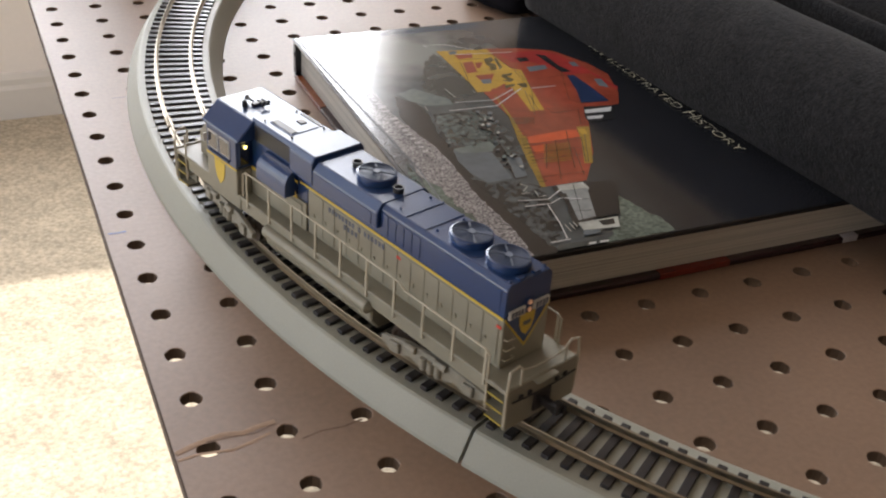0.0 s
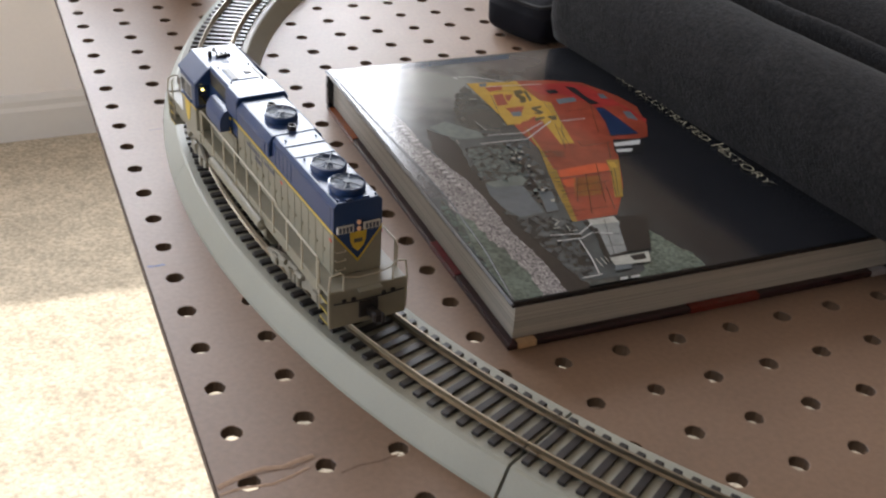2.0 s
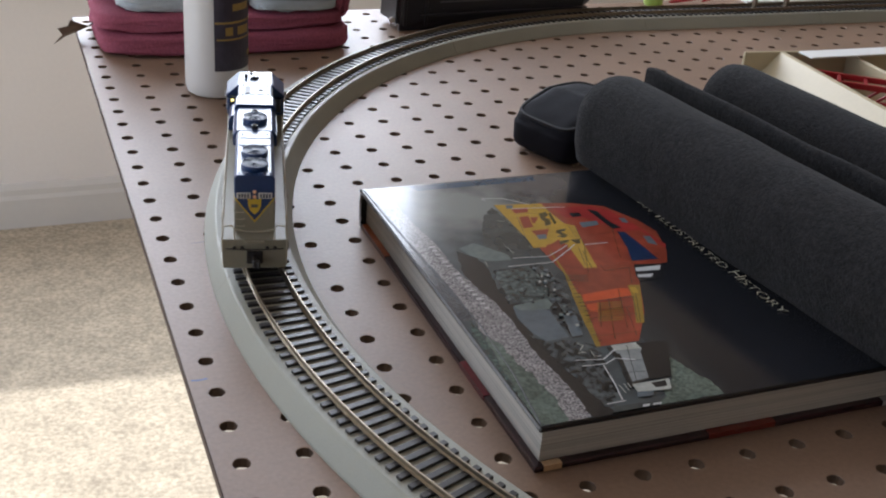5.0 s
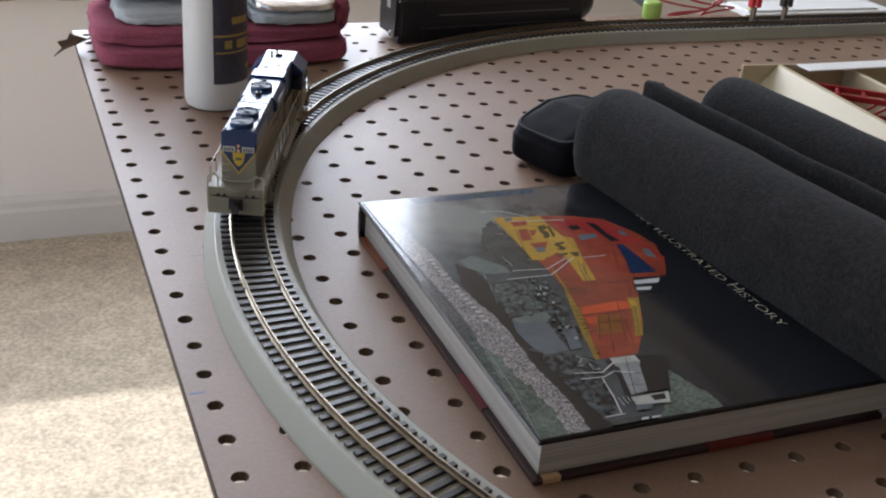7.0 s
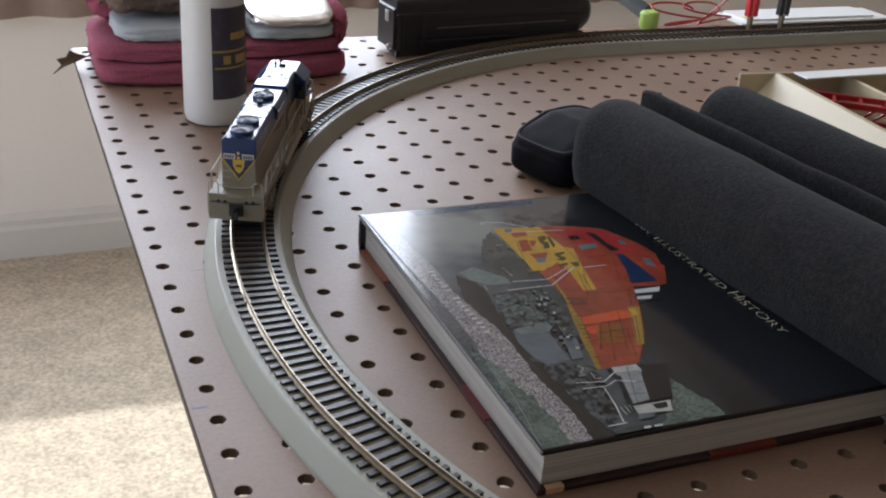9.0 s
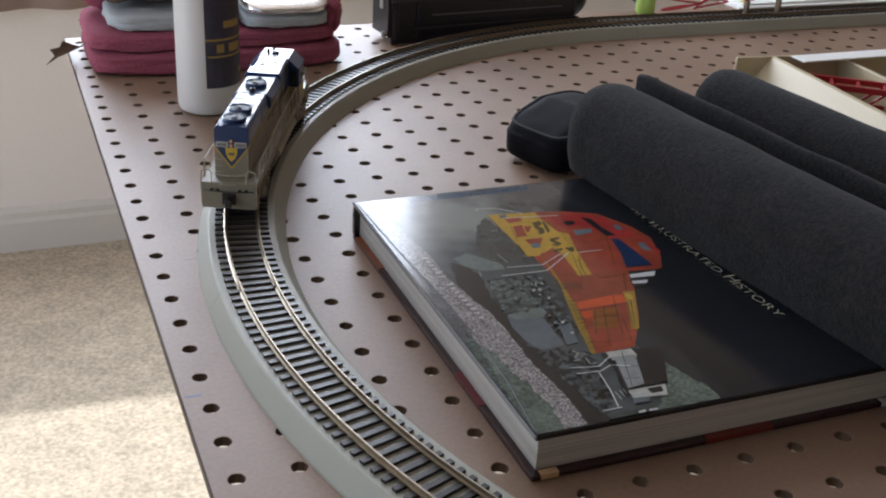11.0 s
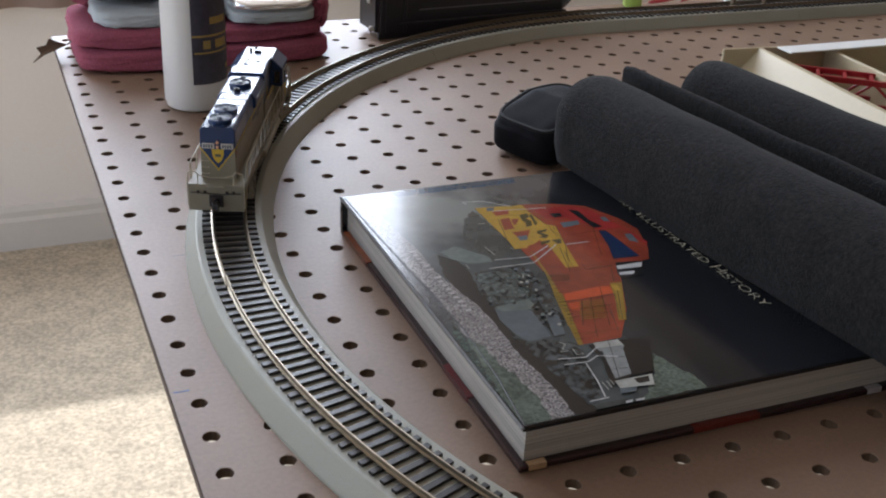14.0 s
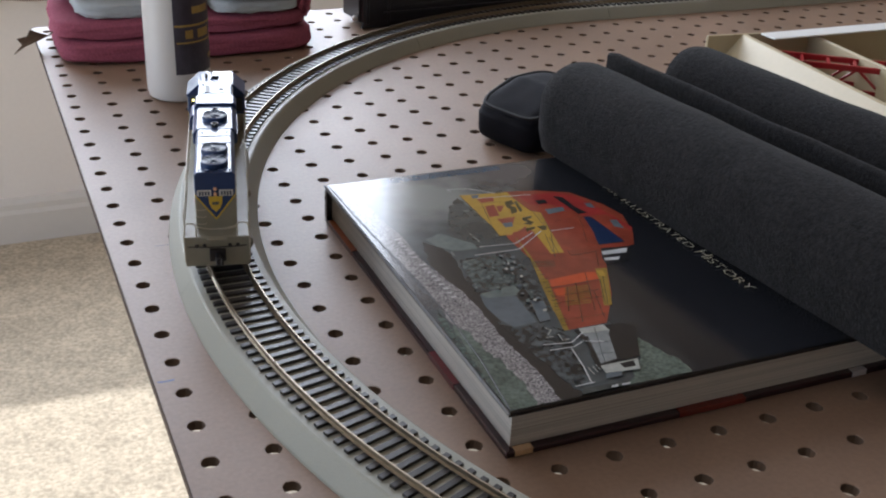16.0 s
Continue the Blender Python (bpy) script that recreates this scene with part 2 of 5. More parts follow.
mark("surface_tear", [(-0.0100, 0.0010), (0.0000, 0.0042), (0.0060, 0.0050), (0.0120, 0.0036), (0.0160, 0.0048), (0.0230, 0.0058)], 0.0011, TEAR)
mark("surface_tear", [(-0.0100, -0.0024), (-0.0030, -0.0016), (0.0070, -0.0030), (0.0140, -0.0012), (0.0200, 0.0008)], 0.0006, TEAR)
mark("surface_crack", [(0.0290, -0.0052), (0.0360, -0.0036), (0.0430, -0.0040), (0.0500, -0.0026)], 0.0004, WORN)
mark("surface_crack", [(-0.0100, 0.0000), (-0.0020, 0.0026), (0.0080, 0.0030), (0.0150, 0.0022), (0.0230, 0.0046)], 0.0003, WORN)
mark("pencil_arc", [(0.016 + 0.030 * math.cos(radians(a)), 0.300 + 0.030 * math.sin(radians(a))) for a in range(-95, 6, 10)], 0.0003, PENCIL)
mark("pen_mark", [(-0.0090, 0.1385), (-0.0060, 0.1380), (-0.0020, 0.1384)], 0.0006, BALLPEN)

# ---- track ----
CX, CY, RAD = 0.4962, 0.194, 0.457
RAIL_Z = 0.0148                        # rail top over the board
STRAIGHT = 0.45                        # straight run on the far and near sides


def along(s):
    """Place and heading on the centre line. s: metres from the leftmost point, away from the camera."""
    q = RAD * math.pi / 2
    if s > q:
        return CX + s - q, CY + RAD, 0.0
    if s < -q:
        return CX - s - q, CY - RAD, math.pi
    th = math.pi - s / RAD
    return CX + RAD * math.cos(th), CY + RAD * math.sin(th), th - math.pi / 2


def sweep(profile, s0, s1, n, mat, name, parent, smooth=False):
    verts, faces = [], []
    k = len(profile)
    for i in range(n + 1):
        x, y, h = along(s0 + (s1 - s0) * i / n)
        for u, z in profile:                       # u to the left of the heading, outside the ring
            verts.append((x - u * math.sin(h), y + u * math.cos(h), z))
    for i in range(n):
        for j in range(k):
            a, b = i * k + j, i * k + (j + 1) % k
            faces.append((a, a + k, b + k, b))
    faces += [tuple(range(k)), tuple(range(n * k + k - 1, n * k - 1, -1))]
    ob = new(name, mesh_of(name, verts, faces, mat, smooth))
    ob.parent = parent
    return ob


BED_Z = RAIL_Z - 0.0044
BED = [(0.0243, 0.0), (0.0239, 0.0012), (0.0185, BED_Z - 0.0006), (0.0176, BED_Z), (-0.0178, BED_Z), (-0.0187, BED_Z - 0.0006), (-0.0246, 0.0012), (-0.0250, 0.0)]
HEAD = [(0.0003, RAIL_Z), (0.0004, RAIL_Z - 0.0003), (0.0004, RAIL_Z - 0.0007), (0.0002, RAIL_Z - 0.0009), (0.0002, RAIL_Z - 0.0022), (0.0011, RAIL_Z - 0.0027), (0.0011, RAIL_Z - 0.0031),
        (-0.0011, RAIL_Z - 0.0031), (-0.0011, RAIL_Z - 0.0027), (-0.0002, RAIL_Z - 0.0022), (-0.0002, RAIL_Z - 0.0009), (-0.0004, RAIL_Z - 0.0007), (-0.0004, RAIL_Z - 0.0003), (-0.0003, RAIL_Z)]
tie_mesh = None


def track_piece(s0, s1, gap0=0.00012, gap1=0.00012):
    """One sectional track piece: roadbed, ties and two rails."""
    global tie_mesh
    t = thing("track_section", pose(0, 0, 0), "sectional model railway track, nickel rails on grey plastic roadbed", "track", "track sections of the oval")
    n = max(6, int((s1 - s0) / 0.006))
    sweep(BED, s0 + gap0, s1 - gap1, n, ROADBED, "roadbed", t)
    for side in (1, -1):
        sweep([(u + side * 0.0088, z) for u, z in HEAD], s0 + 0.0002, s1 - 0.0002, n, NICKEL, "rail", t)
        for s, d in ((s0, 1), (s1, -1)):                     # half of the joiner that clasps the next rail
            x, y, h = along(s + d * 0.0025)
            jn = part("rail_joiner", box(-0.0024, 0.0024, -0.0015, 0.0015, RAIL_Z - 0.0032, RAIL_Z - 0.0019, 0.0002), NICKEL, t)
            jn.matrix_basis = pose(x - side * 0.0088 * math.sin(h), y + side * 0.0088 * math.cos(h), 0, 0, 0, math.degrees(h))
    count = round((s1 - s0) / 0.00665)
    if tie_mesh is None:
        bm = box(-0.0015, 0.0015, -0.0147, 0.0147, BED_Z - 0.0006, RAIL_Z - 0.0030, 0.0002)
        tie_ob = part("tie", bm, TIE)
        tie_mesh = tie_ob.data
        bpy.data.objects.remove(tie_ob)
    for i in range(count):
        x, y, h = along(s0 + (i + 0.5) * (s1 - s0) / count)
        ob = new("tie", tie_mesh)
        ob.parent = t
        ob.matrix_basis = pose(x, y, 0, 0, 0, math.degrees(h))
    return t


# 30 degree curves, then straights
ARC = RAD * math.radians(30)
Q = RAD * math.pi / 2
LEAD = RAD * math.radians(1.9)         # the first curve starts a little past the tangent point
cuts = [-Q - STRAIGHT, -Q - STRAIGHT / 2] + [-Q + LEAD + k * ARC for k in range(7)] + [Q + STRAIGHT / 2, Q + STRAIGHT]
for k, (a, b) in enumerate(zip(cuts, cuts[1:])):       # one joint stands open
    track_piece(a, b, 0.0006 if k == 4 else 0.00012, 0.0006 if k == 3 else 0.00012)

# ---- locomotive ----
BLUE = material("dark_blue_paint", (0.013, 0.040, 0.125), 0.30, grain=0.10, grain_scale=700, blot=0.12, blot_scale=60, bump=0.06, bump_scale=1500, coat=0.25)
GREY = material("warm_grey_paint", (0.235, 0.220, 0.168), 0.42, grain=0.08, grain_scale=500, blot=0.12, blot_scale=70, bump=0.06, bump_scale=1200)
YELLOW = material("yellow_paint", (0.56, 0.39, 0.04), 0.42, grain=0.10, grain_scale=500)
RAILING = material("pale_handrail_plastic", (0.42, 0.38, 0.29), 0.45, grain=0.08, grain_scale=400)
DARK = material("weathered_black_plastic", (0.018, 0.016, 0.017), 0.45, grain=0.35, grain_scale=500)
TRUCK_GREY = material("dusty_truck_plastic", (0.25, 0.235, 0.19), 0.6, grain=0.25, grain_scale=400, blot=0.2, blot_scale=120, bump=0.3, bump_scale=900)
STEEL = material("blackened_wheel_metal", (0.16, 0.13, 0.11), 0.35, 0.9, grain=0.2, grain_scale=500)
DECAL_DARK = material("dark_blue_decal", (0.075, 0.085, 0.12), 0.5, grain=0.3, grain_scale=1200)
PLATE_WHITE = material("white_plate", (0.58, 0.58, 0.56), 0.4, grain=0.05, grain_scale=400)
WINDOW_FRAME = material("pale_grey_window_frame", (0.42, 0.41, 0.38), 0.4, grain=0.05, grain_scale=400)
STEP_YELLOW = material("dull_yellow_step_edge", (0.42, 0.32, 0.06), 0.5, grain=0.2, grain_scale=600)
RED = material("red_paint", (0.55, 0.05, 0.03), 0.45, grain=0.1, grain_scale=400)


def glass(name, colour, rough=0.05):
    m = material(name, colour, rough, spec=0.8, grain=0.1, grain_scale=200, coat=0.5)
    return m


PANE = glass("dark_cab_glazing", (0.02, 0.022, 0.03))


def glow(name, colour, power):
    m = material(name, colour, 0.4)
    b = m.node_tree.nodes["Principled BSDF"]
    b.inputs["Emission Color"].default_value = (*colour, 1)
    b.inputs["Emission Strength"].default_value = power
    return m


LENS = glow("amber_lamp", (0.55, 0.30, 0.17), 0.10)
LED = glow("yellow_cab_bulb", (1.0, 0.86, 0.25), 2.2)

loco = thing("locomotive", pose(0, 0, 0), "blue and grey model diesel locomotive with yellow striping", "locomotive")
HOOD_W, HOOD_TOP, DECK, SPLIT = 0.0104, 0.0490, 0.0190, 0.0372
HR = -0.0868                            # rear of the long hood


def sides(fn):
    for s in (1, -1):
        fn(s)


# frame, deck and ends
part("deck", box(-0.0964, 0.0964, -0.0168, 0.0168, DECK - 0.0016, DECK, 0.0003), GREY, loco)
part("sill", box(-0.0879, 0.0879, -0.0160, 0.0160, 0.0125, DECK - 0.0016, 0.0003), GREY, loco)
for e in (1, -1):
    pilot = part("pilot", box(*sorted((e * 0.0951, e * 0.0967)), -0.0165, 0.0165, 0.0040, DECK + 0.0005, 0.0004), GREY, loco)
    part("coupler_pocket", box(*sorted((e * 0.0965, e * 0.0975)), -0.0042, 0.0042, 0.0065, 0.0135, 0.0004), DARK, loco)
    cp = box(*sorted((e * 0.0964, e * 0.1024)), -0.0012, 0.0012, 0.0082, 0.0112, 0.0004)
    box(*sorted((e * 0.1014, e * 0.1044)), -0.0026, 0.0012, 0.0076, 0.0118, 0.0006, bm=cp)
    box(*sorted((e * 0.1034, e * 0.1054)), -0.0030, -0.0016, 0.0078, 0.0116, 0.0004, bm=cp)
    part("coupler", cp, DARK, loco, "black knuckle coupler")
    for y in (-0.0105, -0.0065, 0.0065, 0.0105):
        part("hose_fitting", box(*sorted((e * 0.0966, e * 0.0976)), y - 0.0009, y + 0.0009, 0.0142, 0.0160, 0.0003), DARK, loco)
    part("uncoupling_lever", tube([(e * 0.0975, -0.015, 0.0150), (e * 0.0978, -0.006, 0.0146), (e * 0.0978, 0.006, 0.0146), (e * 0.0975, 0.015, 0.0150)], 0.00028, 5), DARK, loco)
    for s in (1, -1):
        st = part("step_well", box(*sorted((e * 0.0879, e * 0.0951)), *sorted((s * 0.0112, s * 0.0120)), 0.0045, DECK - 0.0018), GREY, loco)
        for k, z in enumerate((0.0050, 0.0095, 0.0140)):
            tr = part("step_tread", box(*sorted((e * 0.0879, e * 0.0951)), *sorted((s * 0.0121, s * 0.0164)), z, z + 0.0006), GREY, loco)
            part("step_edge", box(*sorted((e * 0.0879, e * 0.0951)), *sorted((s * 0.0164, s * 0.0167)), z + 0.0001, z + 0.0006), STEP_YELLOW, loco)
        # end handrails and grab irons
        part("end_handrail", tube([(e * 0.0963, s * 0.0166, 0.0060), (e * 0.0965, s * 0.0168, 0.0200), (e * 0.0963, s * 0.0160, 0.0262), (e * 0.0963, s * 0.0120, 0.0270), (e * 0.0963, s * 0.0105, 0.0255), (e * 0.0963, s * 0.0105, DECK)], 0.00042, 6), RAILING, loco)
        part("end_handrail", tube([(e * 0.0879, s * 0.0166, 0.0080), (e * 0.0879, s * 0.0168, 0.0280), (e * 0.0859, s * 0.0168, 0.0290)], 0.00042, 6), RAILING, loco)
    part("end_chain", tube([(e * 0.0963, -0.0105, 0.0250), (e * 0.0963, -0.004, 0.0236), (e * 0.0963, 0.004, 0.0236), (e * 0.0963, 0.0105, 0.0250)], 0.00030, 5), RAILING, loco)
    part("drop_step", box(*sorted((e * 0.0965, e * 0.0991)), -0.0050, 0.0050, DECK - 0.0006, DECK + 0.0002, 0.0002), GREY, loco)

# long hood: grey below, blue above, yellow stripe between
part("hood_lower", prism([(-HOOD_W, DECK), (HOOD_W, DECK), (HOOD_W, SPLIT), (-HOOD_W, SPLIT)], HR, 0.0125, "x", 0.0003), GREY, loco)
CH = 0.0016
part("hood_upper", prism([(-HOOD_W, SPLIT), (HOOD_W, SPLIT), (HOOD_W, HOOD_TOP - CH), (HOOD_W - CH, HOOD_TOP), (-HOOD_W + CH, HOOD_TOP), (-HOOD_W, HOOD_TOP - CH)], HR, 0.0125, "x", 0.0003), BLUE, loco)
for s in (1, -1):
    part("stripe", box(HR + 0.0004, 0.0172, *sorted((s * (HOOD_W - 0.0001), s * (HOOD_W + 0.00018))), SPLIT - 0.0005, SPLIT + 0.0004), YELLOW, loco)
    # hood doors with hinges and latches
    for i in range(14):
        x = HR + 0.0018 + i * 0.0068
        d = part("hood_door", box(x, x + 0.0062, *sorted((s * HOOD_W, s * (HOOD_W + 0.00028))), DECK + 0.0012, SPLIT - 0.0012, 0.00012), GREY, loco)
        part("latch", box(x + 0.0047, x + 0.0053, *sorted((s * (HOOD_W + 0.0002), s * (HOOD_W + 0.0006))), 0.0270, 0.0282), GREY, d)
    g = part("radiator_grille", box(HR + 0.0022, -0.0500, *sorted((s * HOOD_W, s * (HOOD_W + 0.0002))), SPLIT + 0.0018, HOOD_TOP - CH - 0.0006, 0.0001), BLUE, loco)
    for i in range(5):
        part("upper_door", box(-0.0480 + i * 0.0040, -0.0443 + i * 0.0040, *sorted((s * HOOD_W, s * (HOOD_W + 0.00025))), SPLIT + 0.0016, HOOD_TOP - CH - 0.001, 0.0001), BLUE, loco)
    for x in (-0.0862, -0.0392):
        part("red_marking", box(x, x + 0.0020, *sorted((s * (HOOD_W + 0.0003), s * (HOOD_W + 0.00042))), SPLIT - 0.0036, SPLIT - 0.0026), RED, loco)
    # railway name and number as bars
    for i in range(15):
        x = -0.0012 - i * 0.0019 - (0.0014 if i > 7 else 0) - (0.0014 if i > 8 else 0)
        part("name_bar", box(x, x + 0.0012, *sorted((s * (HOOD_W + 0.0003), s * (HOOD_W + 0.00040))), SPLIT - 0.0040, SPLIT - 0.0021), DECAL_DARK, loco)
    for i in range(4):
        x = -0.0100 - i * 0.0021
        part("number_bar", box(x, x + 0.0013, *sorted((s * (HOOD_W + 0.0003), s * (HOOD_W + 0.00040))), SPLIT - 0.0067, SPLIT - 0.0048), DECAL_DARK, loco)
    # zigzag end of the stripe
    z0 = SPLIT
    zig = bmesh.new()
    for (xa, za), (xb, zb) in (((0.0172, z0), (0.0225, z0 + 0.0008)), ((0.0225, z0 + 0.0008), (0.0176, z0 - 0.0062)), ((0.0176, z0 - 0.0062), (0.0470, z0 - 0.0068))):
        prism([(xa, za - 0.0005), (xb, zb - 0.0005), (xb, zb + 0.0005), (xa, za + 0.0005)], *sorted((s * 0.0116, s * 0.01178)), "y", bm=zig)
    part("stripe", zig, YELLOW, loco)

# rear face: blue panel with a point, yellow edge, shield, number boards
REAR = HR - 0.0001
part("rear_panel", prism([(-HOOD_W + 0.0004, SPLIT + 0.0002), (HOOD_W - 0.0004, SPLIT + 0.0002), (0, 0.0250)], REAR - 0.00012, REAR + 0.0002, "x"), BLUE, loco)
vee = bmesh.new()
for s in (1, -1):
    prism([(s * (HOOD_W - 0.0002), SPLIT + 0.0004), (s * (HOOD_W - 0.0002), SPLIT - 0.0007), (0, 0.0240), (0, 0.0252)], REAR - 0.00022, REAR - 0.0001, "x", bm=vee)
part("stripe", vee, YELLOW, loco)


def shield(w, h, cx, cz):
    pts = [(-1, 1), (-0.5, 0.9), (0, 1), (0.5, 0.9), (1, 1), (0.92, 0.1), (0.6, -0.55), (0, -1), (-0.6, -0.55), (-0.92, 0.1)]
    return [(cx + w * a, cz + h * b) for a, b in pts]


part("shield", prism(shield(0.0036, 0.0042, 0, 0.0326), REAR - 0.00032, REAR - 0.0002, "x"), YELLOW, loco, "yellow shield emblem")
part("emblem_bar", box(REAR - 0.0004, REAR - 0.0003, -0.0018, 0.0018, 0.0322, 0.0338), material("emblem_blue", (0.10, 0.10, 0.08), 0.5), loco)
for s in (1, -1):
    nb = part("number_board", box(REAR - 0.0009, REAR, *sorted((s * 0.0020, s * 0.0092)), SPLIT - 0.0002, SPLIT + 0.0028, 0.0002), PLATE_WHITE, loco, "white number board")
    for k in range(4):
        y = s * 0.0056 + (k - 1.5) * 0.0015
        part("digit_bar", box(REAR - 0.00102, REAR - 0.0009, y - 0.0005, y + 0.0005, SPLIT + 0.0003, SPLIT + 0.0023), DECAL_DARK, nb)
hl = part("rear_headlight", box(REAR - 0.0007, REAR, -0.0014, 0.0014, SPLIT - 0.0004, SPLIT + 0.0046, 0.0003), BLUE, loco)
for z in (SPLIT + 0.0008, SPLIT + 0.0034):
    part("lens", lathe([(0.0009, 0), (0.0009, 0.0004), (0.0005, 0.0007)], 12, pose(REAR - 0.0006, 0, z, 0, -90, 0)), LENS, hl)
# grab irons up the rear face
for z in (0.0225, 0.0262, 0.0299):
    part("grab_iron", tube([(REAR, 0.0095, z), (REAR - 0.0012, 0.0095, z), (REAR - 0.0012, 0.0055, z), (REAR, 0.0055, z)], 0.00022, 5), RAILING, loco)


def fan(x, z, r=0.0072):
    f = part("radiator_fan", lathe([(r, z - 0.0004), (r, z + 0.0024), (r - 0.0006, z + 0.0027), (r - 0.0007, z + 0.0018)], 32, pose(x, 0, 0)), BLUE, loco, "round roof fan housing", smooth=True)
    rings = bmesh.new()
    for k in range(1, 8):
        rr = r * (0.16 + 0.105 * k)
        pts = [(x + rr * math.cos(a * math.pi / 14), rr * math.sin(a * math.pi / 14), z + 0.0026) for a in range(29)]
        tube(pts, 0.00012, 4, bm=rings)
    part("fan_guard", rings, FAN_METAL, f)
    spokes = bmesh.new()
    for a in (35, 145, 215, 325):
        c, s = math.cos(radians(a)), math.sin(radians(a))
        tube([(x + 0.001 * c, 0.001 * s, z + 0.0027), (x + (r - 0.0004) * c, (r - 0.0004) * s, z + 0.0027)], 0.00024, 4, bm=spokes)
    lathe([(0.0014, z + 0.0024), (0.0014, z + 0.0029)], 12, pose(x, 0, 0), spokes)
    part("fan_spokes", spokes, FAN_METAL, f)
    blades = bmesh.new()
    for k in range(6):
        a = k * math.pi / 3
        prism([(0.001, -0.0006), (r * 0.86, -0.0022), (r * 0.86, 0.0022), (0.001, 0.0006)], z + 0.0012, z + 0.0015, "z", bm=blades)
        bmesh.ops.rotate(blades, cent=(0, 0, 0), matrix=Matrix.Rotation(math.pi / 3, 3, "Z"), verts=blades.verts)
    bmesh.ops.translate(blades, vec=(x, 0, 0), verts=blades.verts)
    part("fan_blades", blades, DARK, f)


FAN_METAL = material("worn_blue_grey_metal", (0.05, 0.07, 0.115), 0.5, 0.0, grain=0.1, grain_scale=600)
fan(-0.0770, HOOD_TOP)
fan(-0.0606, HOOD_TOP)
for x in (-0.0482, -0.0385):
    part("roof_seam", box(x - 0.0003, x + 0.0003, -HOOD_W + CH, HOOD_W - CH, HOOD_TOP - 0.0001, HOOD_TOP + 0.0003), BLUE, loco)
for x, y in ((-0.0852, 0.0080), (-0.0852, -0.0080), (-0.0510, 0.0060), (-0.0510, -0.0060), (-0.0340, 0.0068), (-0.0340, -0.0068)):
    part("lift_ring", lathe([(0.0004, HOOD_TOP), (0.0004, HOOD_TOP + 0.0009)], 6, pose(x, y, 0)), BLUE, loco)
for s in (1, -1):
    part("roof_vent", box(-0.0864, -0.0848, *sorted((s * 0.0020, s * 0.0050)), HOOD_TOP - 0.0002, HOOD_TOP + 0.0008, 0.0002), BLUE, loco)

# dynamic brake housing, its fan and the exhaust stacks
DB0, DB1, DBT = -0.0282, 0.0074, HOOD_TOP + 0.0003
part("brake_housing", prism([(-0.0124, 0.0405), (0.0124, 0.0405), (0.0124, DBT - 0.0030), (0.0098, DBT), (-0.0098, DBT), (-0.0124, DBT - 0.0030)], DB0, DB1, "x", 0.0004), BLUE, loco)
for s in (1, -1):
    part("brake_grille", box(DB0 + 0.003, DB1 - 0.003, *sorted((s * 0.0124, s * 0.0126)), 0.0412, DBT - 0.0036), BLUE, loco)
fan(-0.0135, DBT)
for x in (-0.0030, -0.0250):
    part("exhaust_stack", lathe([(0.0019, 0), (0.0019, 0.0019), (0.0015, 0.0019), (0.0015, 0.0008)], 14, pose(x, 0, DBT if x > DB0 else HOOD_TOP)), DARK, loco, "short black exhaust stack")
# air filter box, then the flat hatch up to the cab
part("filter_box", prism([(-0.0124, 0.0400), (0.0124, 0.0400), (0.0124, 0.0488), (0.0109, 0.0508), (-0.0109, 0.0508), (-0.0124, 0.0488)], 0.0076, 0.0214, "x", 0.0004), BLUE, loco)
part("filter_hatch", prism([(-0.0104, 0.0190), (0.0104, 0.0190), (0.0104, 0.0486), (0.0096, 0.0497), (-0.0096, 0.0497), (-0.0104, 0.0486)], 0.0126, 0.0484, "x", 0.0003), BLUE, loco)
part("hatch_lid", box(0.0279, 0.0414, -0.0066, 0.0066, 0.0495, 0.0500, 0.0001), BLUE, loco)
part("hatch_screen", box(0.0286, 0.0409, 0.0030, 0.0060, 0.0499, 0.0502), DARK, loco)
part("hatch_opening", box(0.0329, 0.0362, -0.0050, -0.0020, 0.0499, 0.0504, 0.0002), DARK, loco)
part("hatch_strip", box(0.0279, 0.0409, -0.0088, -0.0076, 0.0496, 0.0499), DARK, loco)
for x, y in ((0.0259, 0.0075), (0.0259, -0.0075), (0.0429, 0.0075), (0.0429, -0.0075)):
    part("lift_ring", lathe([(0.0004, 0.0495), (0.0004, 0.0505)], 6, pose(x, y, 0)), DARK, loco)
# grey lower flanks ahead of the hood and the round blower housing beside them
for s in (1, -1):
    part("flank_panel", box(0.0126, 0.0480, *sorted((s * 0.0103, s * 0.0112)), DECK, 0.0304, 0.0002), GREY, loco)
    part("flank_door", box(0.0150, 0.0240, *sorted((s * 0.0112, s * 0.0115)), DECK + 0.001, 0.0290, 0.0001), GREY, loco)
    part("air_intake", box(0.0225, 0.0455, *sorted((s * 0.0103, s * 0.0107)), 0.0420, 0.0480, 0.0001), DARK, loco)
bl = [(0.0104, 0.0312), (0.0164, 0.0312)] + [(0.0104 + 0.0060 * math.cos(radians(a)), 0.0352 + 0.0060 * math.sin(radians(a))) for a in range(0, 91, 15)]
part("blower_housing", prism(bl, 0.0188, 0.0372, "x", 0.0002), BLUE, loco)

